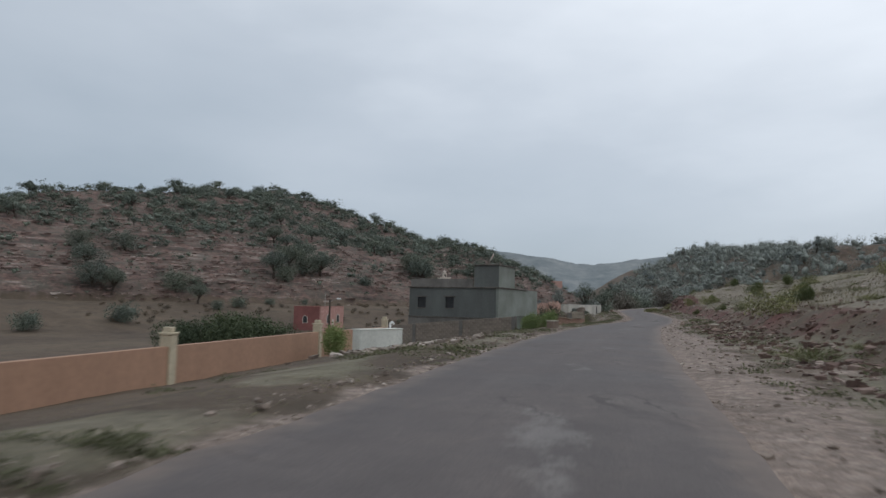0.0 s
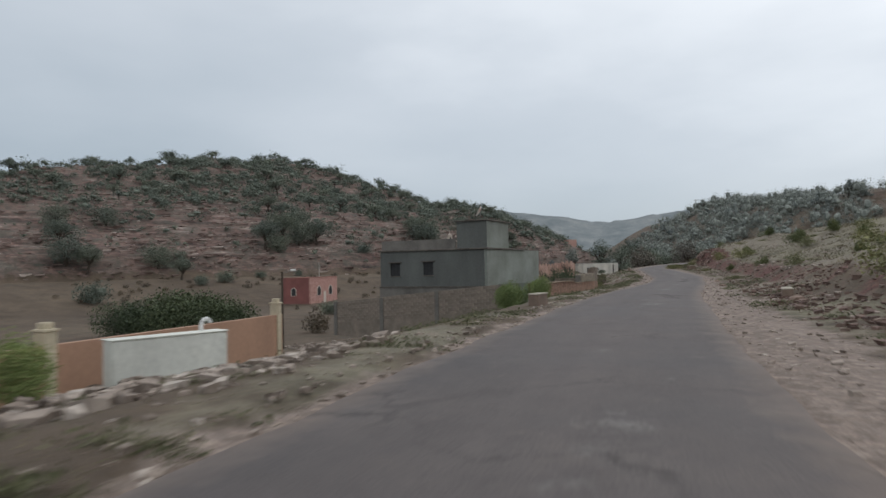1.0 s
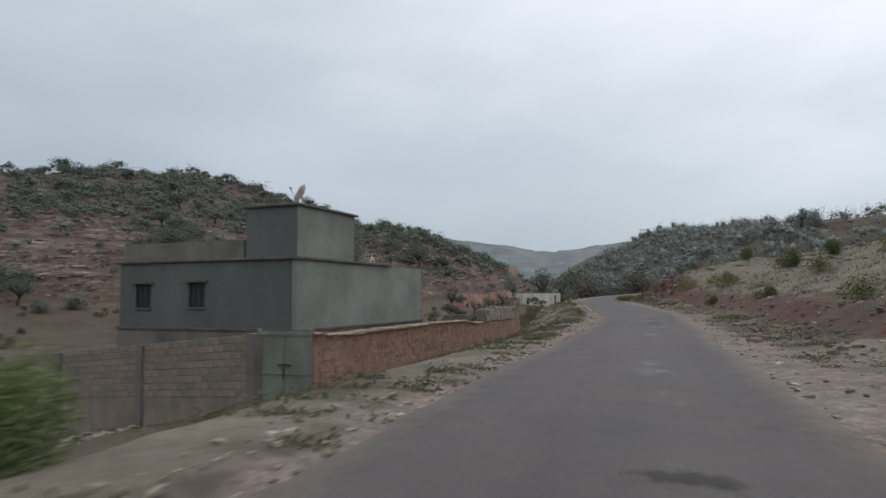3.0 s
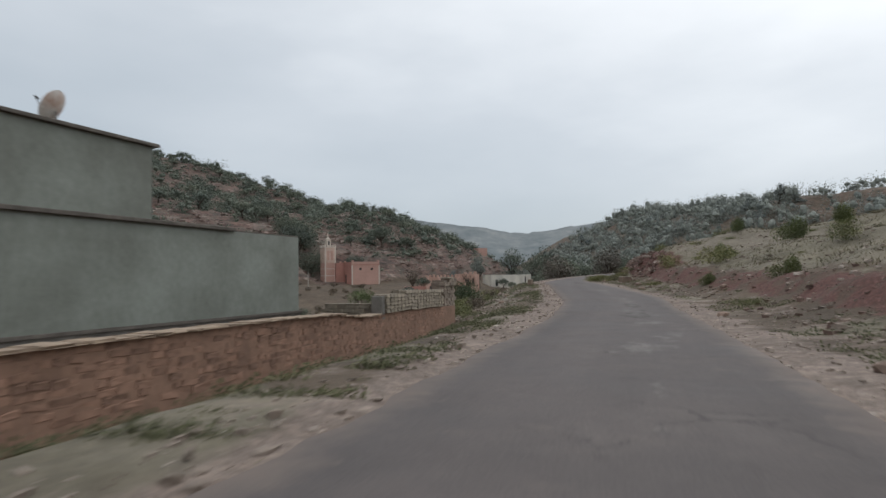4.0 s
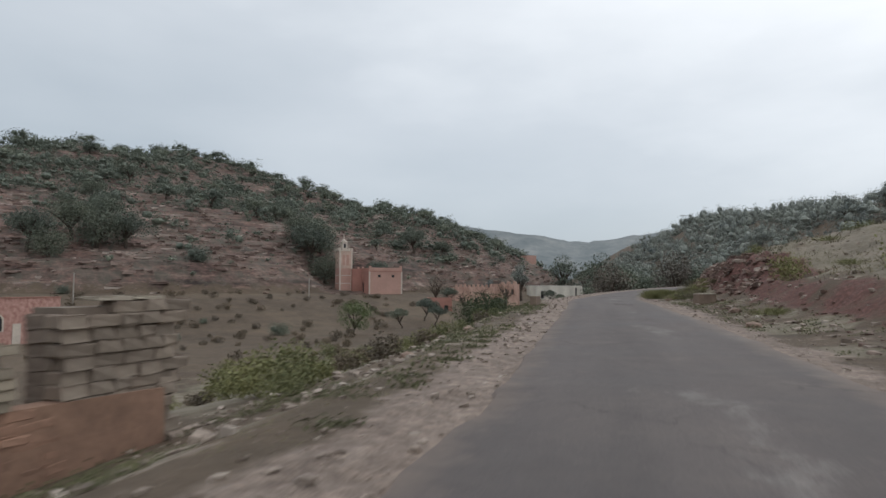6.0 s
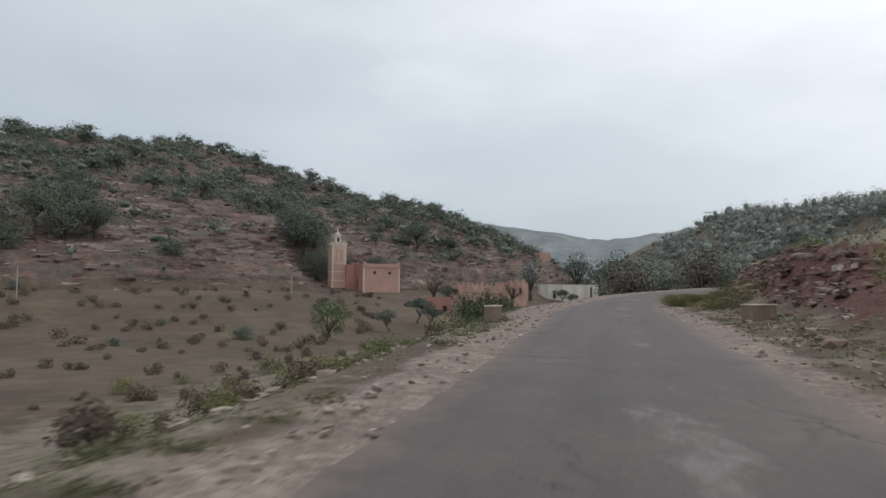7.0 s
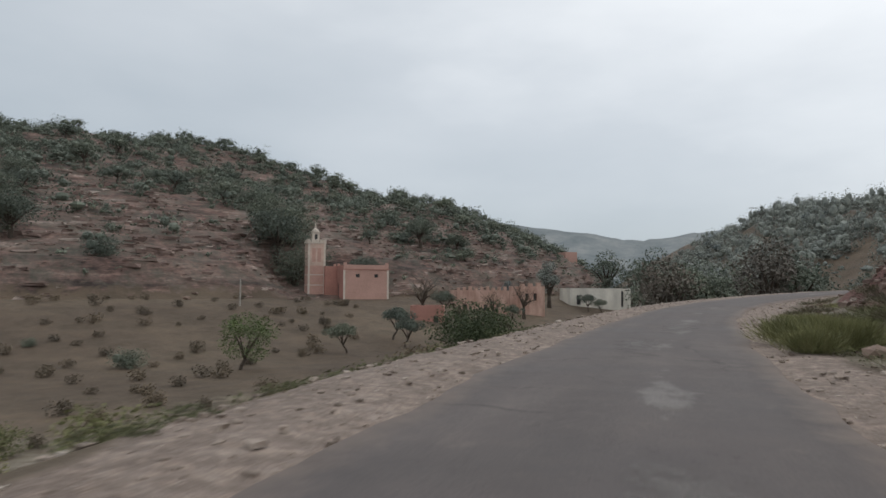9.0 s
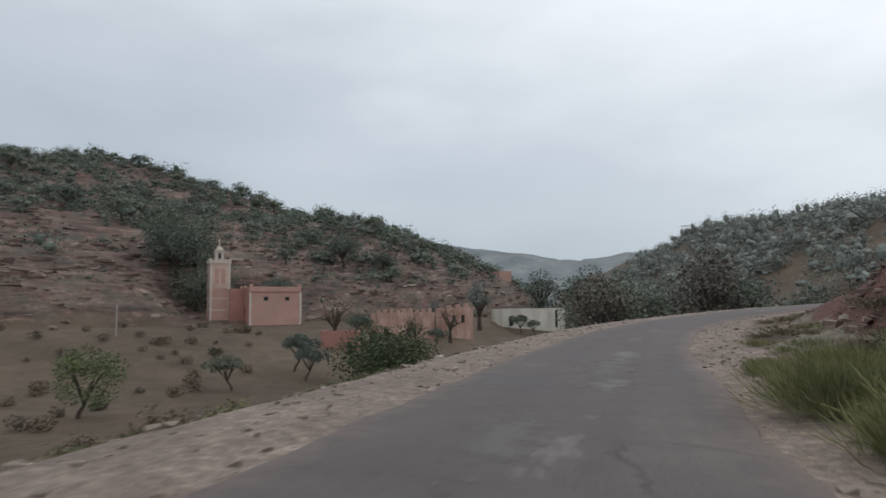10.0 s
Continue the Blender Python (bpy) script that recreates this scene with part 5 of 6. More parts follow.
on_edge = (np.abs(phase - 0.55) < 0.17) & (vnoise(hx / 6, hy / 6, 95) > 0.42)
ok = (hn > 0.5) & (hd < -10) & (r3.random(90000) < np.where(on_edge, 0.85 - 0.6 * sstep(24, 60, hn), 0.07))
hx, hy = hx[ok][:11000], hy[ok][:11000]
scatter_stones("hillside_rocks", hx, hy, 0.3 + 1.0 * r3.random(len(hx)) ** 2.4, "pale slabs of rock breaking out of the hillside", M_LEDGE, radians(44))
m = 2300
heaps = np.array([(-15.0, -31.2), (-14.2, -29.2), (-13.9, -33.5), (-35.4, 10.4), (-32.0, 8.1), (-26.5, 10.1), (-17.3, 1.3), (-20.5, -4.0)])
which = r3.integers(0, len(heaps), m)
hx, hy = heaps[which, 0] + r3.normal(size=m) * 1.5, heaps[which, 1] + r3.normal(size=m) * 1.3
_, hd, _, _ = land(hx, hy, True)
ok = hd < -3.6
m_ = 1600
i = r3.integers(int(np.abs(CL[:, 1] + 10).argmin()), int(np.abs(CL[:, 1] - 62).argmin()), m_)
o = 4.2 + 14 * r3.random(m_) ** 1.7
scatter_stones("slope_stones", CL[i, 0] + CT[i, 1] * o, CL[i, 1] - CT[i, 0] * o, 0.05 + 0.22 * r3.random(m_) ** 3, "pale stones strewn over the grassy slope", M_PEBBLE)
scatter_stones("rubble_heap", hx[ok], hy[ok], 0.06 + 0.26 * r3.random(m)[ok] ** 2.5, "heaps of broken stone lying before the walls", M_PEBBLE)
ROCK = stone_mesh(340, 0.7)
ROCK.materials.append(M_ROCK)
for x, y, k in ((-37.4, 131.8, 1.3), (6.9, 14.5, 0.4), (11.5, 37.5, 0.55), (13.2, 44.0, 0.6), (12.6, 27.5, 0.5), (-0.7, -19.8, 0.55), (3.6, 2.0, 0.5), (1.8, 34.0, 0.45), (3.0, 42.0, 0.5), (15.0, 61.0, 0.6), (16.2, 66.0, 0.7), (17.6, 73.0, 0.8), (-13.0, -22.0, 0.6)):
    ob = new("rock", ROCK)
    ob.matrix_world = pose(x, y, ground_at(x, y) + 0.1 * k, 0, 0, x * 50) @ Matrix.Diagonal((k, k * 0.8, k * 0.7, 1))
    tagged(ob, "pale angular boulder lying on bare ground", "rock", "boulders")


# ---- green house ----
def window_unit(parent, x, y, z, w, h, turn, arch=False, frame_mat=None):
    """A framed window with mullions and a dark pane, its face towards local -y."""
    fm = frame_mat or M_IRON
    at = pose(x, y, z, 0, 0, turn)
    t = 0.06
    fr = part("window_frame", boxes((0, w, 0, 0.07, 0, t), (0, w, 0, 0.07, h - t, h), (0, t, 0, 0.07, t, h - t), (w - t, w, 0, 0.07, t, h - t)), fm, parent)
    fr.matrix_local = at
    part("pane", boxes((t, w - t, 0.035, 0.05, t, h - t)), M_DARK, fr)
    bm = bmesh.new()
    for k in (1, 2):
        box(bm, w * k / 3 - 0.02, w * k / 3 + 0.02, 0.0, 0.03, t, h - t)
    box(bm, t, w - t, 0.002, 0.028, h * 0.62, h * 0.62 + 0.04)
    part("mullion", bm, fm, fr)
    return fr


def green_house():
    h = empty("house", (-11.8, 8.4, -0.15), 69.2)
    tagged(h, "grey-green plastered single-storey house with a stair tower on a concrete base", "house")
    side = part("wall", wall_with_holes(12.1, 2.85, 0.25, []), M_GREEN, h, "road-side wall of grey-green plaster")
    front = part("wall", wall_with_holes(9.4, 2.85, 0.25, [(0.97, 1.88, 0.84, 1.92), (4.06, 4.97, 0.88, 1.96)]), M_DAMPSHADE, h, "damp grey-green front wall with two windows, shade put into its colour")
    front.matrix_local = pose(0, 9.68, 0, 0, 0, -90)
    part("wall", boxes((0.25, 12.1, 9.43, 9.68, 0, 2.85)), M_GREEN, h)
    part("wall", boxes((11.85, 12.098, 0.25, 9.43, 0, 2.84)), M_GREEN, h)
    for y0, z0 in ((9.68 - 0.97, 0.84), (9.68 - 4.06, 0.88)):
        f = window_unit(h, 0.06, y0, z0, 0.91, 1.08, -90)
        s = part("sill", boxes((-0.06, 0.97, -0.14, 0.0, -0.06, 0.0)), M_SLAB, f)
        part("lintel", boxes((-0.16, 1.07, -0.20, 0.0, 1.08, 1.17)), M_SLAB, f)
    part("roof_slab", boxes((-0.14, 8.2, -0.14, 9.82, 2.85, 2.97), bevel=0.02), M_SLAB, h, "thin overhanging concrete roof slab")
    part("roof_slab", boxes((8.2, 12.1, 0.02, 9.68, 2.85, 2.90)), M_SLAB, h)
    part("parapet", boxes((0.1, 0.28, 2.75, 9.6, 2.97, 3.75), (0.28, 8.1, 9.42, 9.6, 2.97, 3.75)), M_PLINTH, h, "bare cement parapet")
    part("stair_tower", boxes((0, 4.55, 0, 2.55, 2.97, 5.05)), M_GREEN, h, "square stair tower of grey-green plaster")
    # Thin darker skin added; it carries the shade of the tower's front.
    part("tower_front", boxes((-0.006, -0.001, 0.0, 2.55, 2.972, 5.048)), M_DAMPSHADE, h, "thin front skin of the stair tower, shade put into its colour")
    part("tower_slab", boxes((-0.14, 4.72, -0.14, 2.69, 5.05, 5.15), bevel=0.015), M_SLAB, h)
    part("base_ledge", boxes((-0.12, 12.2, -0.12, 9.8, -0.09, 0.0)), M_SLAB, h, "dark damp ledge at the foot of the walls")
    part("base", boxes((-0.05, 12.15, -0.05, 9.75, -3.6, -0.09)), M_PLINTH, h, "bare concrete base")
    d = empty("satellite_dish", Vector((-11.8, 8.4, 5.0)) + Vector((0.38, 0.925, 0)) * 2.9 + Vector((-0.925, 0.38, 0)) * 1.9, 30)
    tagged(d, "rust-stained satellite dish on the stair tower roof", "dish")
    part("mast", rod(bmesh.new(), (0, 0, 0), (0, 0, 0.75), 0.03, 0.03), M_POLE, d)
    bm = bmesh.new()
    ring = []
    for k in range(6):
        r = 0.48 * k / 5
        ring.append([bm.verts.new((r * math.cos(a), r * math.sin(a), 0.55 * r * r)) for a in np.linspace(0, 2 * math.pi, 20, endpoint=False)])
    for a, b in zip(ring, ring[1:]):
        for k in range(20):
            bm.faces.new((a[k], a[(k + 1) % 20], b[(k + 1) % 20], b[k]))
    bmesh.ops.remove_doubles(bm, verts=bm.verts, dist=1e-3)
    bmesh.ops.solidify(bm, geom=bm.faces[:], thickness=0.015)
    r = part("reflector", bm, M_DISH, d, "dented dish with rust stains")
    r.matrix_local = pose(0, 0, 0.85, 62, 0, 238)
    lnb = part("receiver_arm", rod(rod(bmesh.new(), (0, -0.45, 0.10), (0, 0, 0.62), 0.012, 0.012), (0, 0, 0.58), (0, 0.03, 0.70), 0.04, 0.03), M_IRON, d)
    lnb.matrix_local = pose(0, 0, 0.85, 62, 0, 238)


green_house()

# ---- block wall, gate and the red stone wall ----
def along(a, b):
    a, b = Vector(a), Vector(b)
    return (b - a).length, math.degrees(math.atan2(b.y - a.y, b.x - a.x))


def block_wall():
    a, b = (-10.45, -0.85), (-23.6, 8.3)
    length, turn = along((*a, 0), (*b, 0))
    w = empty("block_wall", (*a, 0), turn)
    tagged(w, "old grey-brown concrete block wall stepping down from the gate", "wall")
    bm = bmesh.new()
    vs = [bm.verts.new(v) for y in (0.03, 0.17) for v in ((0, y, -3.8), (length, y, -3.8), (length, y, -1.22), (0, y, 0.20))]
    for f in ((0, 1, 2, 3), (7, 6, 5, 4), (3, 2, 6, 7), (1, 5, 6, 2), (0, 3, 7, 4)):
        bm.faces.new([vs[q] for q in f])
    part("core", bm, M_WALLBLOCK, w, "old cement plaster")
    post = mesh_of("pillar", *prism(0.34, 0.30, 2.6), M_PLINTH)
    for k in (0, 2.7, 5.4, 8):
        o = part("pillar", post, None, w)
        o.location = (length * k / 8, 0.1, 0.22 - 1.42 * min(k, 7.5) / 7.5 - 2.58)
    return w, length


def prism(w, d, h):
    vs = [(sx * w / 2, sy * d / 2, z) for z in (0, h) for sx, sy in ((-1, -1), (1, -1), (1, 1), (-1, 1))]
    return vs, [(3, 2, 1, 0), (4, 5, 6, 7), (0, 1, 5, 4), (1, 2, 6, 5), (2, 3, 7, 6), (3, 0, 4, 7)]


def worn_block(name, w, d, h, material, seed=0, jag=0.012):
    """A block with bevelled, slightly uneven edges."""
    bm = bmesh.new()
    box(bm, -w / 2, w / 2, -d / 2, d / 2, -h / 2, h / 2, bevel=min(w, d, h) * 0.09)
    r2 = np.random.default_rng(seed)
    for v in bm.verts:
        v.co += Vector(r2.normal(size=3) * jag)
    data = bpy.data.meshes.new(name)
    bm.to_mesh(data)
    bm.free()
    data.materials.append(material)
    return data


BLOCK_WALL, BW_LEN = block_wall()


def gate():
    a, b = (-8.95, -1.28), (-10.4, -0.86)
    length, turn = along((*a, 0), (*b, 0))
    g = empty("gate", (*a, -1.55), turn)
    tagged(g, "tall pale green sheet-metal gate between two walls", "gate")
    half = length / 2
    for x0, nm in ((0.04, "leaf"), (half + 0.01, "leaf")):
        lf = part("leaf", boxes((x0, x0 + half - 0.06, -0.02, 0.02, 0.06, 1.85)), M_GATE, g, "green sheet-metal leaf")
        for y0 in (-0.05, 0.022):
            for z0 in (0.08, 0.75, 1.75):
                part("rail", boxes((x0, x0 + half - 0.06, y0, y0 + 0.028, z0, z0 + 0.06)), M_GATE, lf)
    part("lock_bar", rod(boxes((half - 0.2, half + 0.16, 0.055, 0.09, 0.98, 1.02)), (half, 0.075, 0.62), (half, 0.075, 1.0), 0.018, 0.018), M_IRON, g, "dark iron bolt and bar")
    part("post", boxes((-0.04, 0.03, -0.06, 0.06, -0.4, 1.92)), M_GATE, g)
    part("post", boxes((length - 0.03, length + 0.04, -0.06, 0.06, -0.4, 1.92)), M_GATE, g)


gate()

RED_A, RED_B = Vector((-8.84, -1.3, 0)), Vector((-1.07, 28.1, 0))
RED_LEN, RED_TURN = along(RED_A, RED_B)
TOP_S, TOP_H = [0, 1.4, 7.5, 12, 15, 17, 22, 27.3, 30.4], [0.27, 0.13, 0.09, 0.06, 0.0, -0.2, -0.23, -0.32, -0.4]


def red_wall():
    w = empty("stone_wall", RED_A, RED_TURN)
    tagged(w, "low wall of red field stones laid in red mud beside the road", "wall")
    bm = bmesh.new()
    xs = np.arange(0, RED_LEN + 0.01, 0.5)
    prev = None
    for k, x in enumerate(xs):
        top = float(np.interp(x, TOP_S, TOP_H)) + 0.05 * float(fbm(x * 0.7, 2.0, 71, 3))
        wob = 0.06 * float(fbm(x * 0.5, 4.0, 72, 3))
        cur = [bm.verts.new(v) for v in ((x, 0.0 + wob, -1.9), (x, 0.05 + wob, top), (x, 0.42 + wob, top), (x, 0.48 + wob, -1.9))]
        if prev:
            for a in range(3):
                bm.faces.new((prev[a], cur[a], cur[a + 1], prev[a + 1]))
        else:
            bm.faces.new(cur)
        prev = cur
    bm.faces.new(prev[::-1])
    bmesh.ops.recalc_face_normals(bm, faces=bm.faces)
    part("core", bm, M_MUD, w, "red mud mortar")
    bm = bmesh.new()
    r2 = np.random.default_rng(4)
    x = 0.0
    while x < 18.6:
        step = 0.25 + 0.4 * r2.random()
        top = float(np.interp(x + step / 2, TOP_S, TOP_H))
        box(bm, x + 0.01, min(x + step, 18.8) - 0.01, -0.06, 0.5, top - 0.01, top + 0.02 + 0.03 * r2.random(), bevel=0.008)
        x += step
    for v in bm.verts:
        v.co += Vector(r2.normal(size=3) * (0.006, 0.02, 0.008))
    part("coping", bm, M_COPING, w, "sandy uneven coping")
    return w


RED_WALL = red_wall()


def pier():
    p = empty("pier", RED_A + Vector((0.2555, 0.9668, 0)) * 28.1, RED_TURN)
    tagged(p, "tumbledown pier of rough concrete blocks at the wall's end", "pier")
    part("core", boxes((0.14, 2.15, 0.14, 0.75, -1.9, 0.92)), M_PIERBLOCK, p, "stained rubble fill")
    widths = (0.46, 0.34, 0.56, 0.42)
    kinds = [worn_block("block", w, 0.30, 0.186, M_PIERBLOCK, 401 + k, 0.017) for k, w in enumerate(widths)]
    slab = worn_block("slab", 0.62, 0.40, 0.045, M_CULTOP, 406, 0.008)
    r2 = np.random.default_rng(6)
    for c in range(12):
        z = -1.2 + 0.193 * c
        x = 0.02 + 0.12 * r2.random() - (0.06 if c > 9 else 0)
        out = 0.05 if c > 9 else 0.0
        while x < 1.95:
            k = int(r2.integers(4))
            if c < 11 or x > 0.55:
                o = part("block", kinds[k], None, p)
                o.matrix_local = pose(x + widths[k] / 2, 0.24 - out + r2.normal() * 0.012, z + r2.normal() * 0.005, r2.normal(), r2.normal(), r2.normal() * 1.5)
            x += widths[k] + 0.012
        for xe in (0.22 - out, 2.06):
            if c < 11 or xe > 1:
                o = part("block", kinds[0], None, p)
                o.matrix_local = pose(xe + r2.normal() * 0.015, 0.52, z, 0, 0, 90 + r2.normal() * 2)
    for x, z in ((0.9, 1.04), (1.55, 1.045)):
        o = part("slab", slab, None, p, "thin pale bedding slab")
        o.matrix_local = pose(x, 0.24, z, 0, r2.normal() * 0.5, r2.normal() * 2)


pier()


# ---- ochre wall and cistern ----
def ochre_wall():
    a, b = (-21.5, -68.0), (-17.55, -20.5)
    length, turn = along((*a, 0), (*b, 0))
    w = empty("boundary_wall", (*a, 0), turn)
    tagged(w, "plain ochre-painted boundary wall with cream posts", "wall")
    bm = bmesh.new()
    knots, tops = [0, 23, 37, 47.7], [0.2, 0.08, 0.02, -0.14]
    for k in range(24):
        x0, x1 = length * k / 24, length * (k + 1) / 24
        t0, t1 = np.interp((x0, x1), knots, tops)
        vs = [bm.verts.new(v) for v in ((x0, 0, -2), (x1, 0, -2), (x1, 0, t1), (x0, 0, t0), (x0, 0.18, -2), (x1, 0.18, -2), (x1, 0.18, t1), (x0, 0.18, t0))]
        for f in ((0, 1, 2, 3), (5, 4, 7, 6), (3, 2, 6, 7)):
            bm.faces.new([vs[q] for q in f])
        if k == 23:
            bm.faces.new([vs[q] for q in (1, 5, 6, 2)])
    bmesh.ops.remove_doubles(bm, verts=bm.verts, dist=1e-4)
    part("panel", bm, M_OCHRE, w, "smooth ochre paint with rain streaks")
    bm = boxes((-0.14, 0.14, -0.05, 0.23, -2, 0.36), (-0.165, 0.165, -0.075, 0.255, 0.36, 0.42), (-0.1, 0.1, -0.01, 0.19, 0.42, 0.54), bevel=0.012)
    data = bpy.data.meshes.new("post")
    bm.to_mesh(data)
    bm.free()
    data.materials.append(M_CREAM)
    for y in (-66, -58, -49.9, -40.2, -30.6, -20.8):
        s = (y + 68.0) / 47.5 * length
        o = part("post", data, None, w, "cream post with a stepped cap")
        o.location = (s, 0, float(np.interp(s, knots, tops)) - 0.10 + (0.0 if y < -25 else 0.1))


ochre_wall()


def cistern():
    c = empty("cistern", (-16.75, -31.2, -1.2), 55)
    tagged(c, "low whitewashed concrete cistern beside the ochre wall", "cistern")
    part("tank", boxes((0, 2.25, 0, 0.4, -0.5, 1.34), bevel=0.02), M_WHITE, c)
    part("cover", boxes((-0.02, 2.27, -0.02, 0.43, 1.34, 1.37), bevel=0.01), M_WHITE, c, "white concrete cover slab")
    bm = bmesh.new()
    pts = [(1.85, 0.3, 1.38), (1.85, 0.3, 1.5)] + [(1.95 + 0.1 * math.cos(a), 0.3, 1.5 + 0.1 * math.sin(a)) for a in np.linspace(math.pi, 0.2, 7)]
    for p0, p1 in zip(pts, pts[1:]):
        rod(bm, p0, p1, 0.04, 0.04, 8)
    part("vent_pipe", bm, M_LAMP, c, "white gooseneck vent pipe")


cistern()


# ---- culvert parapets ----
def parapet(at, turn, length, top, depth=0.35, h=1.3):
    p = empty("culvert_parapet", (*at, top - h), turn)
    tagged(p, "short brown concrete culvert parapet with a pale cap", "parapet", "culvert parapets")
    part("body", boxes((-length / 2, length / 2, -depth / 2, depth / 2, 0, h - 0.05), bevel=0.015), M_CULVERT, p)
    part("cap", boxes((-length / 2 - 0.02, length / 2 + 0.02, -depth / 2 - 0.02, depth / 2 + 0.02, h - 0.05, h), bevel=0.015), M_CULTOP, p)


parapet((-8.9, -19.3), 70, 1.05, 0.40)
parapet((0.25, -16.7), 70, 1.6, 0.36)
parapet((5.88, 50.4), 72, 0.8, 0.82, 0.32, 1.7)
parapet((14.5, 52.0), 35, 1.25, 0.95, 0.4, 1.3)


# ---- poles ----
def street_lamp():
    z0 = ground_at(-28.4, 9.2)
    p = empty("street_lamp", (-28.4, 9.2, z0), 20)
    tagged(p, "wooden pole with a white lamp head on a short arm", "lamp")
    h = 1.25 - z0
    part("pole", rod(bmesh.new(), (0, 0, -0.3), (0, 0, h), 0.11, 0.08, 10), M_BARK, p)
    part("arm", rod(bmesh.new(), (0, 0, h - 0.15), (0.75, 0, h + 0.1), 0.025, 0.02), M_POLE, p)
    bm = boxes((0.65, 1.1, -0.11, 0.11, h + 0.02, h + 0.18), bevel=0.05)
    part("lamp_head", bm, M_LAMP, p, "white lamp housing")


street_lamp()


def forked_pole():
    z0 = ground_at(-24.2, 47.6)
    p = empty("forked_pole", (-24.2, 47.8, z0), 35)
    tagged(p, "galvanised power pole with a forked top", "pole")
    h = 3.7 - z0
    part("pole", rod(bmesh.new(), (0, 0, -0.3), (0, 0, h), 0.14, 0.10, 10), M_BARKPOLE, p)
    part("fork_arm", rod(bmesh.new(), (0, 0, h - 0.1), (-0.75, 0, h + 1.35), 0.06, 0.04), M_POLE, p)
    part("fork_arm", rod(bmesh.new(), (0, 0, h - 0.1), (0.75, 0, h + 1.25), 0.06, 0.04), M_POLE, p)
    part("crossarm", rod(bmesh.new(), (-1.15, 0, h + 1.42), (1.25, 0, h + 1.2), 0.035, 0.035, 6), M_POLE, p)
    for s, e in ((-0.75, 1.35), (0.75, 1.25)):
        part("insulator", rod(bmesh.new(), (s, 0, h + e), (s, 0, h + e + 0.2), 0.05, 0.04), M_IRON, p)


forked_pole()
for x, y, top in ((-54, 103, 3.0), (-29, 130, 2.7), (-80, 118, 4.0)):
    z0 = ground_at(x, y)
    o = tagged(new("post", None), "slender pale concrete post standing in the field", "post", "field posts")
    o.matrix_world = pose(x, y, z0)
    part("shaft", rod(bmesh.new(), (0, 0, -0.3), (0, 0, top - z0), 0.10, 0.07, 8), M_POLEPALE, o)
    part("bracket", boxes((-0.2, 0.2, -0.03, 0.03, top - z0 - 0.1, top - z0 - 0.04)), M_POLE, o)


def ridge_pylon():
    x, y = 103.8, 381.9
    z0 = ground_at(x, y)
    p = empty("power_pylon", (x, y, z0), 15)
    tagged(p, "twin-legged power line support on the ridge", "pylon")
    p.scale = (0.75, 0.75, 0.75)
    for s in (-1.5, 1.5):
        part("leg", rod(bmesh.new(), (s, 0, -0.3), (s, 0, 9.5), 0.16, 0.12, 8), M_POLE, p)
    part("crossbar", boxes((-3, 3, -0.1, 0.1, 8.7, 8.95)), M_POLE, p)
    for s in (-2.8, 0, 2.8):
        part("insulator", boxes((s - 0.06, s + 0.06, -0.06, 0.06, 8.0, 8.7)), M_IRON, p)


ridge_pylon()


# ---- houses across the valley ----
def merlons(parent, rows, mat, label=""):
    for r in rows:
        part("merlon", boxes(r), mat, parent, label)


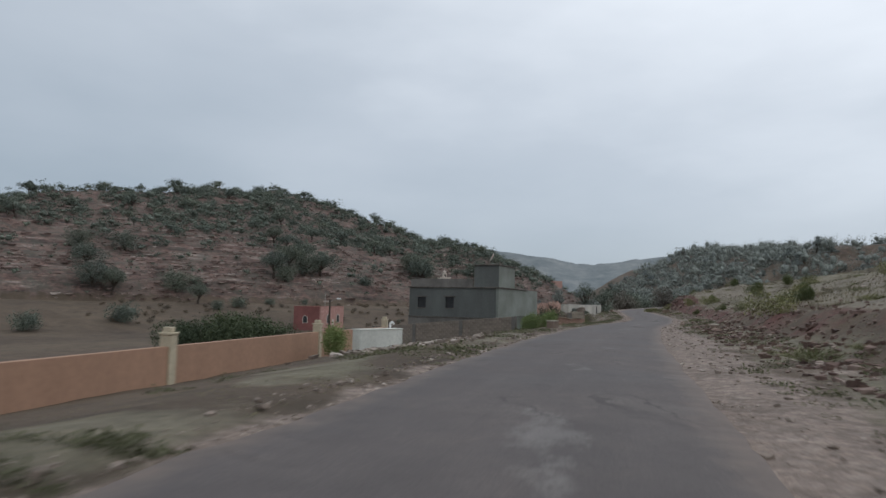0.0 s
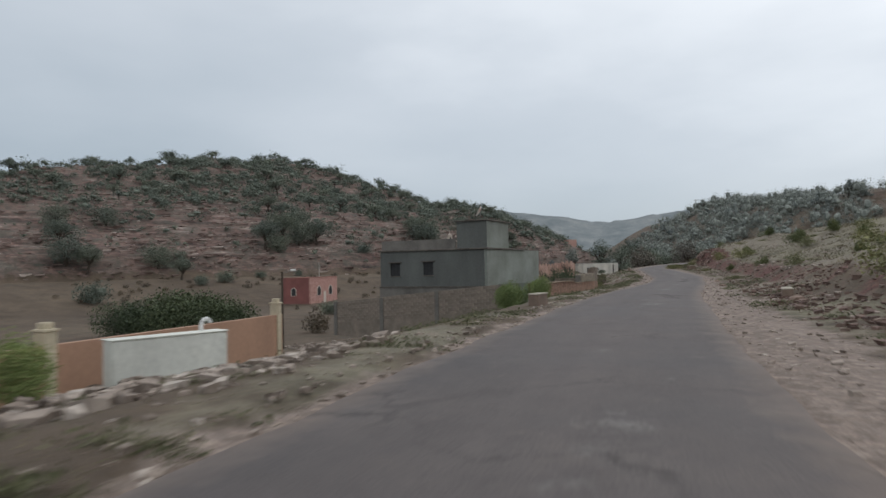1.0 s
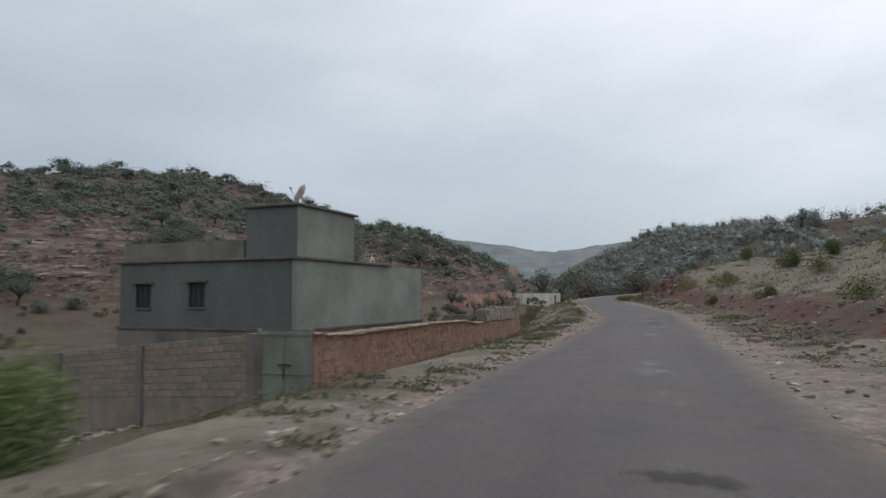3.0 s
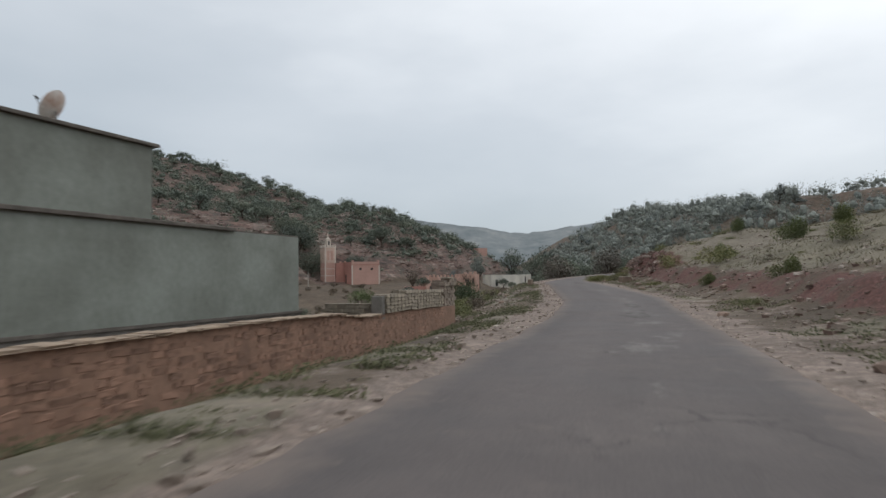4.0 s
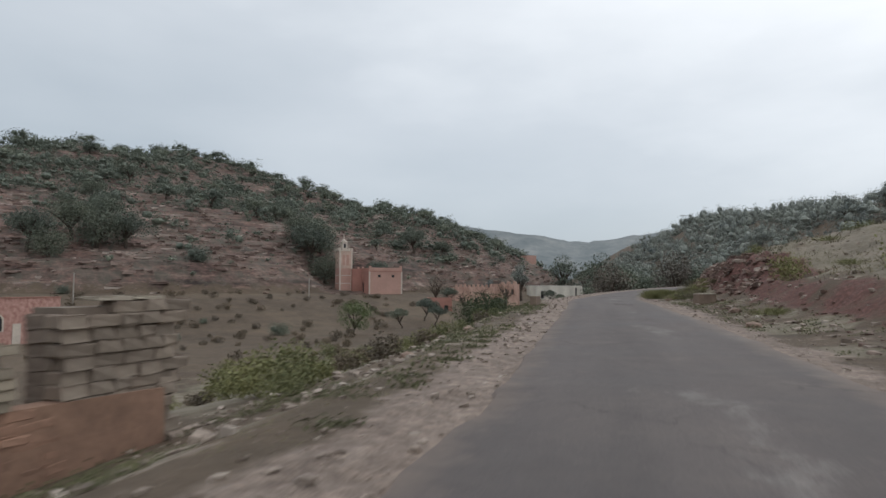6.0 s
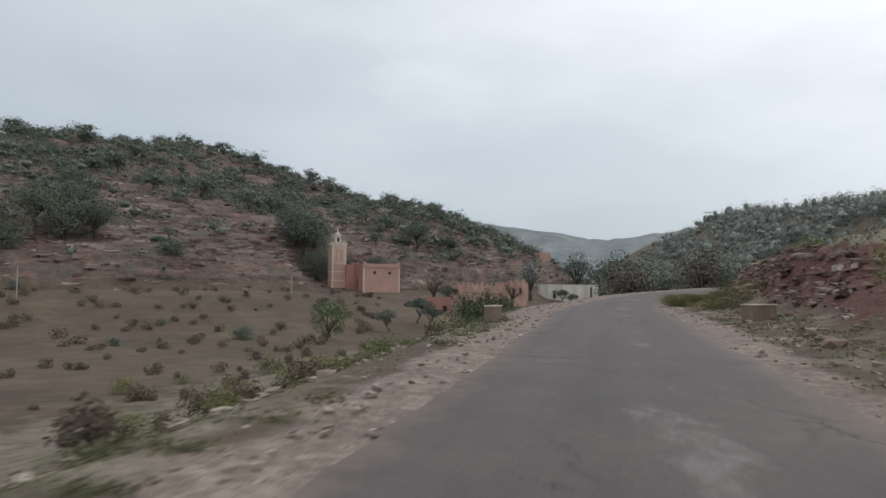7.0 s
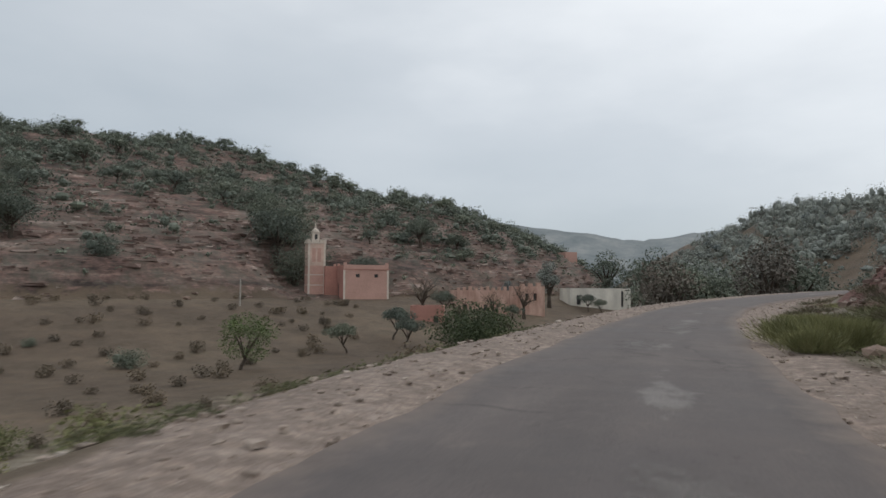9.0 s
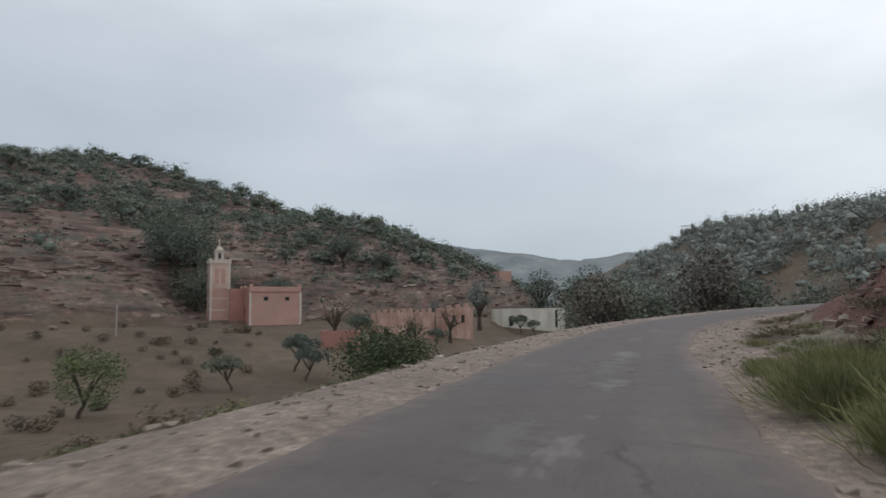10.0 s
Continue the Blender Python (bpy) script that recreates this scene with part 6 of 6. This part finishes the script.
def mosque():
    m_ = empty("mosque", (-23.1, 153.5, -0.3), 32.1)
    tagged(m_, "small salmon-pink village mosque with a tiled square minaret", "mosque")
    hall = part("hall_front", wall_with_holes(7.5, 5.6, 0.3, [(2.0, 2.65, 3.55, 4.1), (5.1, 5.75, 3.55, 4.1)]), M_PINK, m_, "salmon front wall with two small square windows")
    for x in (2.0, 5.1):
        f = window_unit(m_, x, 0.12, 3.55, 0.65, 0.55, 0)
    # Darker than the front: shade of the left face put into the colour.
    part("hall_side", wall_with_holes(6.9, 5.5, 0.3, [(3.1, 4.1, 0.15, 2.5)]), M_PINK2, m_, "side wall with a narrow door, shade put into its rose colour").matrix_local = pose(0, 7.2, 0, 0, 0, -90)
    door = part("door", boxes((0.15, 0.2, 3.1, 4.1, 0.15, 2.5)), M_IRON, m_, "dark narrow door")
    part("hall_side", boxes((7.2, 7.5, 0.3, 7.2, 0, 5.6)), M_PINK, m_)
    part("hall_back", boxes((0.3, 7.2, 6.9, 7.2, 0, 5.5)), M_PINK, m_)
    part("roof", boxes((0.3, 7.2, 0.3, 6.9, 5.0, 5.15)), M_PINK2, m_)
    part("cornice", boxes((-0.08, 7.58, -0.08, -0.002, 4.75, 4.9)), M_PINK2, m_)
    part("corner_band", boxes((-0.06, 0.25, -0.07, -0.002, 0.0, 4.75)), M_PALE, m_, "pale corner band")
    part("corner_band", boxes((7.25, 7.56, -0.07, -0.002, 0.0, 4.75)), M_PALE, m_, "pale corner band")
    merlons(m_, [(0, 0.5, 0.0, 0.3, 5.6, 5.95), (7.0, 7.5, 0.0, 0.3, 5.6, 5.95), (0.0, 0.3, 4.0, 4.4, 5.5, 5.85), (0.0, 0.3, 6.8, 7.2, 5.5, 5.85)], M_PINK)
    part("footing", boxes((-0.15, 7.65, -0.15, 7.4, -2.5, 0.0)), M_CULVERT, m_)
    t = part("minaret", boxes((-4.5, -2.0, 5.7, 8.2, -3.2, 8.3)), M_PINK, m_, "square minaret shaft")
    t.scale, t.location = (1.14, 1.14, 1), (0.455, -0.973, 0.9)
    part("tile_band", boxes((-4.54, -1.96, 5.66, 8.24, 4.6, 8.3)), M_TAN, t, "cream patterned upper part of the minaret")
    part("gallery", boxes((-4.62, -1.88, 5.58, 8.32, 8.3, 8.48)), M_PALE, t)
    for k in range(5):
        x = -4.62 + k * 0.6
        merlons(t, [(x, x + 0.34, 5.58, 5.84, 8.48, 9.0), (x, x + 0.34, 8.06, 8.32, 8.48, 9.0)], M_PALE)
        if 0 < k < 4:
            y = 5.58 + k * 0.6
            merlons(t, [(-4.62, -4.36, y, y + 0.34, 8.48, 9.0), (-2.14, -1.88, y, y + 0.34, 8.48, 9.0)], M_PALE)
    for z in (1.3, 3.0):
        part("band", boxes((-4.53, -1.97, 5.67, 8.23, z, z + 0.14)), M_PALE, t)
    for x in (-4.53, -2.25):
        part("corner_band", boxes((x, x + 0.28, 5.64, 5.658, -1.0, 8.3)), M_PALE, t)
    for x in (-3.95, -3.15):
        part("blind_arch", boxes((x, x + 0.5, 5.62, 5.655, 5.2, 7.5)), M_PINK, t, "pink sunk panel")
    part("lantern", boxes((-3.75, -2.75, 6.45, 7.45, 8.48, 10.2), (-3.85, -2.65, 6.35, 7.55, 10.2, 10.35)), M_PALE, t, "small pale lantern on top")
    # Dark plate on the solid lantern stands in for a shaded opening.
    part("opening_shade_plate", boxes((-3.45, -3.05, 6.43, 6.445, 9.0, 9.9)), M_DARK, t)
    bm = bmesh.new()
    for z0, z1, r0, r1 in ((10.35, 10.6, 0.5, 0.46), (10.6, 10.85, 0.46, 0.3), (10.85, 11.0, 0.3, 0.08), (11.0, 12.1, 0.06, 0.04)):
        rod(bm, (-3.25, 6.95, z0), (-3.25, 6.95, z1), r0, r1, 10)
    for z in (11.2, 11.5, 11.8):
        bmesh.ops.create_icosphere(bm, subdivisions=1, radius=0.13, matrix=Matrix.Translation((-3.25, 6.95, z)))
    part("finial", bm, M_PALE, t)
    # Same darker rose as the left face, shade included in the colour.
    part("wing", boxes((-2.0, -0.002, 4.6, 7.2, -1.5, 5.4)), M_PINK2, m_, "wing between hall and minaret, shade put into its rose colour")


mosque()


def arched_window(parent, x, z, w, h, turn_at):
    """An arched window with a pale surround, in a wall whose face is at local y = 0."""
    bm, pane = bmesh.new(), bmesh.new()
    pts = [(-w / 2, 0), (w / 2, 0), (w / 2, h * 0.6)] + [(w / 2 * math.cos(a), h * 0.6 + w / 2 * math.sin(a)) for a in np.linspace(0.3, math.pi - 0.3, 6)] + [(-w / 2, h * 0.6)]
    outer = [(px * 1.28, pz * 1.12 - 0.06) for px, pz in pts]
    a = [bm.verts.new((px, -0.06, pz)) for px, pz in pts]
    b = [bm.verts.new((px, -0.06, pz)) for px, pz in outer]
    c = [bm.verts.new((px, 0.0, pz)) for px, pz in outer]
    e = [bm.verts.new((px, 0.0, pz)) for px, pz in pts]
    n = len(pts)
    for k in range(n):
        j = (k + 1) % n
        for p, q in ((a, b), (b, c), (e, a)):
            bm.faces.new((p[k], p[j], q[j], q[k]))
    o = part("window", bm, M_PALE, parent, "arched window with a pale surround")
    o.matrix_local = turn_at @ pose(x, 0, z)
    lo, hi = [pane.verts.new((px, -0.02, pz)) for px, pz in pts], [pane.verts.new((px, -0.003, pz)) for px, pz in pts]
    pane.faces.new(lo)
    pane.faces.new(hi[::-1])
    for k in range(n):
        pane.faces.new((lo[k], hi[k], hi[(k + 1) % n], lo[(k + 1) % n]))
    part("pane", pane, M_DARK, o)
    return o


def pink_house():
    p = empty("house", (-48.0, 77.7, -5.0), 80)
    tagged(p, "small flat-roofed pink house with arched windows across the field", "house")
    length, depth, h = 11.5, 6.1, 4.9
    part("front_wall", boxes((0, length, 0, 0.3, 0, h)), M_MOTTLE, p, "peeling rose-pink front wall")
    part("side_wall", boxes((-0.001, 0.3, 0.3, depth, 0, h)), M_PINKRED, p, "brick-red side wall")
    part("side_wall", boxes((length - 0.3, length, 0.3, depth, 0, h)), M_PINK2, p)
    part("back_wall", boxes((0.3, length - 0.3, depth - 0.3, depth, 0, h)), M_PINK2, p)
    part("roof", boxes((0.3, length - 0.3, 0.3, depth - 0.3, h - 0.5, h - 0.35)), M_PINK2, p)
    part("cornice", boxes((-0.08, length + 0.08, -0.08, 0.32, h, h + 0.1)), M_PINK2, p)
    for x in (3.5, 8.4):
        arched_window(p, x, 1.5, 1.3, 1.75, pose(0, 0, 0))
    arched_window(p, 2.6, 1.5, 0.9, 1.6, pose(0, depth, 0, 0, 0, -90))
    part("door", boxes((5.4, 6.4, -0.05, -0.002, 0.0, 2.2)), M_PALE, p, "pale door")
    part("footing", boxes((-0.1, length + 0.1, -0.1, depth + 0.1, -2, 0.0)), M_CULVERT, p)


pink_house()


def ruin(name, label, a, b, top, base, depth, mat, teeth=0, windows=()):
    length, turn = along((*a, 0), (*b, 0))
    p = empty(name, (*a, base), turn)
    tagged(p, label, "house")
    h = top - base
    part("front_wall", wall_with_holes(length, h, 0.35, list(windows)), mat, p)
    for w in windows:
        # Dark sheet behind the opening stands in for the unlit interior.
        part("room_shade_sheet", boxes((w[0] - 0.1, w[1] + 0.1, 0.36, 0.4, w[2] - 0.1, w[3] + 0.1)), M_DARK, p)
    part("side_wall", boxes((0, 0.35, 0.35, depth, 0, h)), mat, p)
    part("side_wall", boxes((length - 0.35, length, 0.35, depth, 0, h)), mat, p)
    part("back_wall", boxes((0.35, length - 0.35, depth - 0.35, depth, 0, h)), mat, p)
    part("roof", boxes((0.35, length - 0.35, 0.42, depth - 0.35, h - 0.6, h - 0.45)), M_CULVERT, p)
    for k in range(teeth):
        x = length * k / teeth
        merlons(p, [(x, x + length / teeth * 0.5, 0, 0.35, h, h + 0.4 + 0.12 * (k % 3))], mat)
    return p


ruin("hut", "roofless pink-rendered hut below the road", (-9.4, 141.0), (-4.8, 141.6), -0.8, -4.6, 4, M_PINK2, 0, [(3.2, 3.9, 0.8, 2.4)])
ruin("ruined_house", "ruined pink house with a broken toothed wall top", (-5.2, 157.0), (3.0, 160.0), 1.3, -4.2, 6, M_RUIN, 9, [(1.0, 1.7, 2.2, 3.2), (4.4, 5.1, 2.2, 3.2)])
ruin("ruined_house", "low rose-red house with small dark windows", (4.6, 164.0), (8.6, 166.0), 2.0, -4.0, 5, M_RUIN, 3, [(0.9, 1.5, 3.6, 4.8), (2.4, 3.0, 3.6, 4.8)])
ruin("white_house", "long low whitewashed house with a dark doorway", (13.4, 187.7), (25.7, 191.4), 1.75, -4.0, 7, M_OFFWHITE, 0, [(1.4, 2.3, 2.4, 4.3), (4.2, 5.0, 3.3, 4.3), (10.8, 11.3, 2.0, 5.2)])
ruin("hill_house", "small pink flat-roofed house high on the slope", (13.6, 248.0), (17.0, 249.5), 12.4, 5.5, 5, M_PINK, 0, [(1.4, 2.2, 2.9, 3.9)])
ruin("hill_house", "small pale house beside a tree on the slope", (8.0, 247.0), (10.2, 247.8), 10.2, 5.5, 4, M_OFFWHITE, 0)

# ---- pieces of the walls ----
def lay_block_wall():
    kinds = [worn_block("block", 0.485, 0.17, 0.192, M_WALLBLOCK, 410 + k, 0.005) for k in range(3)]
    r2 = np.random.default_rng(12)
    fall = math.degrees(math.atan(1.42 / BW_LEN))
    for c in range(8):
        x = 0.25 + 0.25 * (c % 2)
        while x < BW_LEN - 0.2:
            o = part("block", kinds[int(r2.integers(3))], None, BLOCK_WALL)
            o.matrix_local = pose(x, 0.1 + r2.normal() * 0.004, 0.22 - 1.42 * x / BW_LEN - 0.1 - 0.2 * c, 0, fall, r2.normal() * 0.4)
            x += 0.493


lay_block_wall()


def lay_red_stones():
    kinds = [worn_block("stone", 0.4, 0.14, 0.13, M_STONE, 420 + k, 0.011) for k in range(8)]
    r2 = np.random.default_rng(14)
    count, rest = 0, bmesh.new()
    for c in range(8):
        x = 0.1 + 0.3 * r2.random()
        while x < 27.9:
            w = 0.5 + 0.8 * r2.random() ** 1.5
            top = float(np.interp(x, TOP_S, TOP_H))
            face = 0.05 - 0.0265 * (0.1 + 0.145 * c) + 0.06 * float(fbm((x + w * 0.2) * 0.5, 4.0, 72, 3))
            m = pose(x + w * 0.2, face + 0.066 + r2.normal() * 0.005, top - 0.09 - 0.145 * c + r2.normal() * 0.012, r2.normal() * 1.5, r2.normal() * 2.5, r2.normal() * 1.0) @ Matrix.Diagonal((w, 1, 0.8 + 0.35 * r2.random(), 1))
            k = int(r2.integers(8))
            if r2.random() > 0.12:
                if 4 < x < 20.5 and count < 290:
                    part("stone", kinds[k], None, RED_WALL).matrix_local = m
                    count += 1
                else:
                    old = len(rest.verts)
                    rest.from_mesh(kinds[k])
                    rest.verts.ensure_lookup_table()
                    bmesh.ops.transform(rest, matrix=m, verts=rest.verts[old:])
            x += w * 0.4 + 0.015
    part("stones", rest, M_STONE, RED_WALL, "flat red stones bedded in mud")


lay_red_stones()


def block_stack():
    a = RED_A + Vector((0.2555, 0.9668, 0)) * 19.3
    w = empty("block_stack", a, RED_TURN)
    tagged(w, "long stack of new pale concrete blocks on the red wall", "block stack")
    kinds = [worn_block("block", 0.40, 0.24, 0.124, M_BLOCK, 430 + k, 0.008) for k in range(4)]
    for me in kinds:
        for v in me.vertices:
            v.co.y += -0.028 * min(1.0, max(0.0, -v.co.z / 0.06)) * (1 if v.co.y < 0 else 0)
    r2 = np.random.default_rng(15)
    for row in range(2):
        for c in range(6):
            x = 0.2 + 0.018 * r2.normal() + (2.2 if c == 5 else 0)
            while x < 8.0:
                base = float(np.interp(19.3 + x, TOP_S, TOP_H)) + 0.02
                sag = 0.06 * float(fbm(x * 0.8, c * 0.15 + row, 88, 3))
                if not (c == 4 and r2.random() < 0.1):
                    o = part("block", kinds[int(r2.integers(4))], None, w)
                    o.matrix_local = pose(x + r2.normal() * 0.006, 0.08 + row * 0.27 + r2.normal() * 0.009, base + 0.065 + 0.132 * c + sag, -3 + r2.normal() * 1.3, r2.normal() * 0.9, r2.normal() * 0.8)
                x += 0.428
    p = tagged(empty("stub_pillar", a + Vector((-0.2555, -0.9668, 0)) * 0.45, RED_TURN), "short grey pillar of cement blocks at the wall's step", "pillar")
    q = tagged(empty("cross_wall", a, RED_TURN + 90), "low grey block wall running back from the roadside wall", "wall")
    part("core", boxes((0.5, 2.3, -0.1, 0.1, -2.2, 0.12), bevel=0.01), M_WALLBLOCK, q)
    part("coping", boxes((0.5, 2.3, -0.13, 0.2, 0.125, 0.165), bevel=0.01), M_BLOCK, q)
    for c in range(3):
        x = 0.55 + 0.2 * (c % 2)
        while x < 2.0:
            o = part("block", kinds[int(r2.integers(4))], None, q)
            o.matrix_local = pose(x + 0.2, 0.075 + r2.normal() * 0.004, 0.05 - 0.135 * c, 0, 0, r2.normal() * 0.6)
            x += 0.412
    part("shaft", boxes((0.12, 0.46, 0.02, 0.42, -0.4, 0.42), bevel=0.02), M_PLINTH, p)


block_stack()
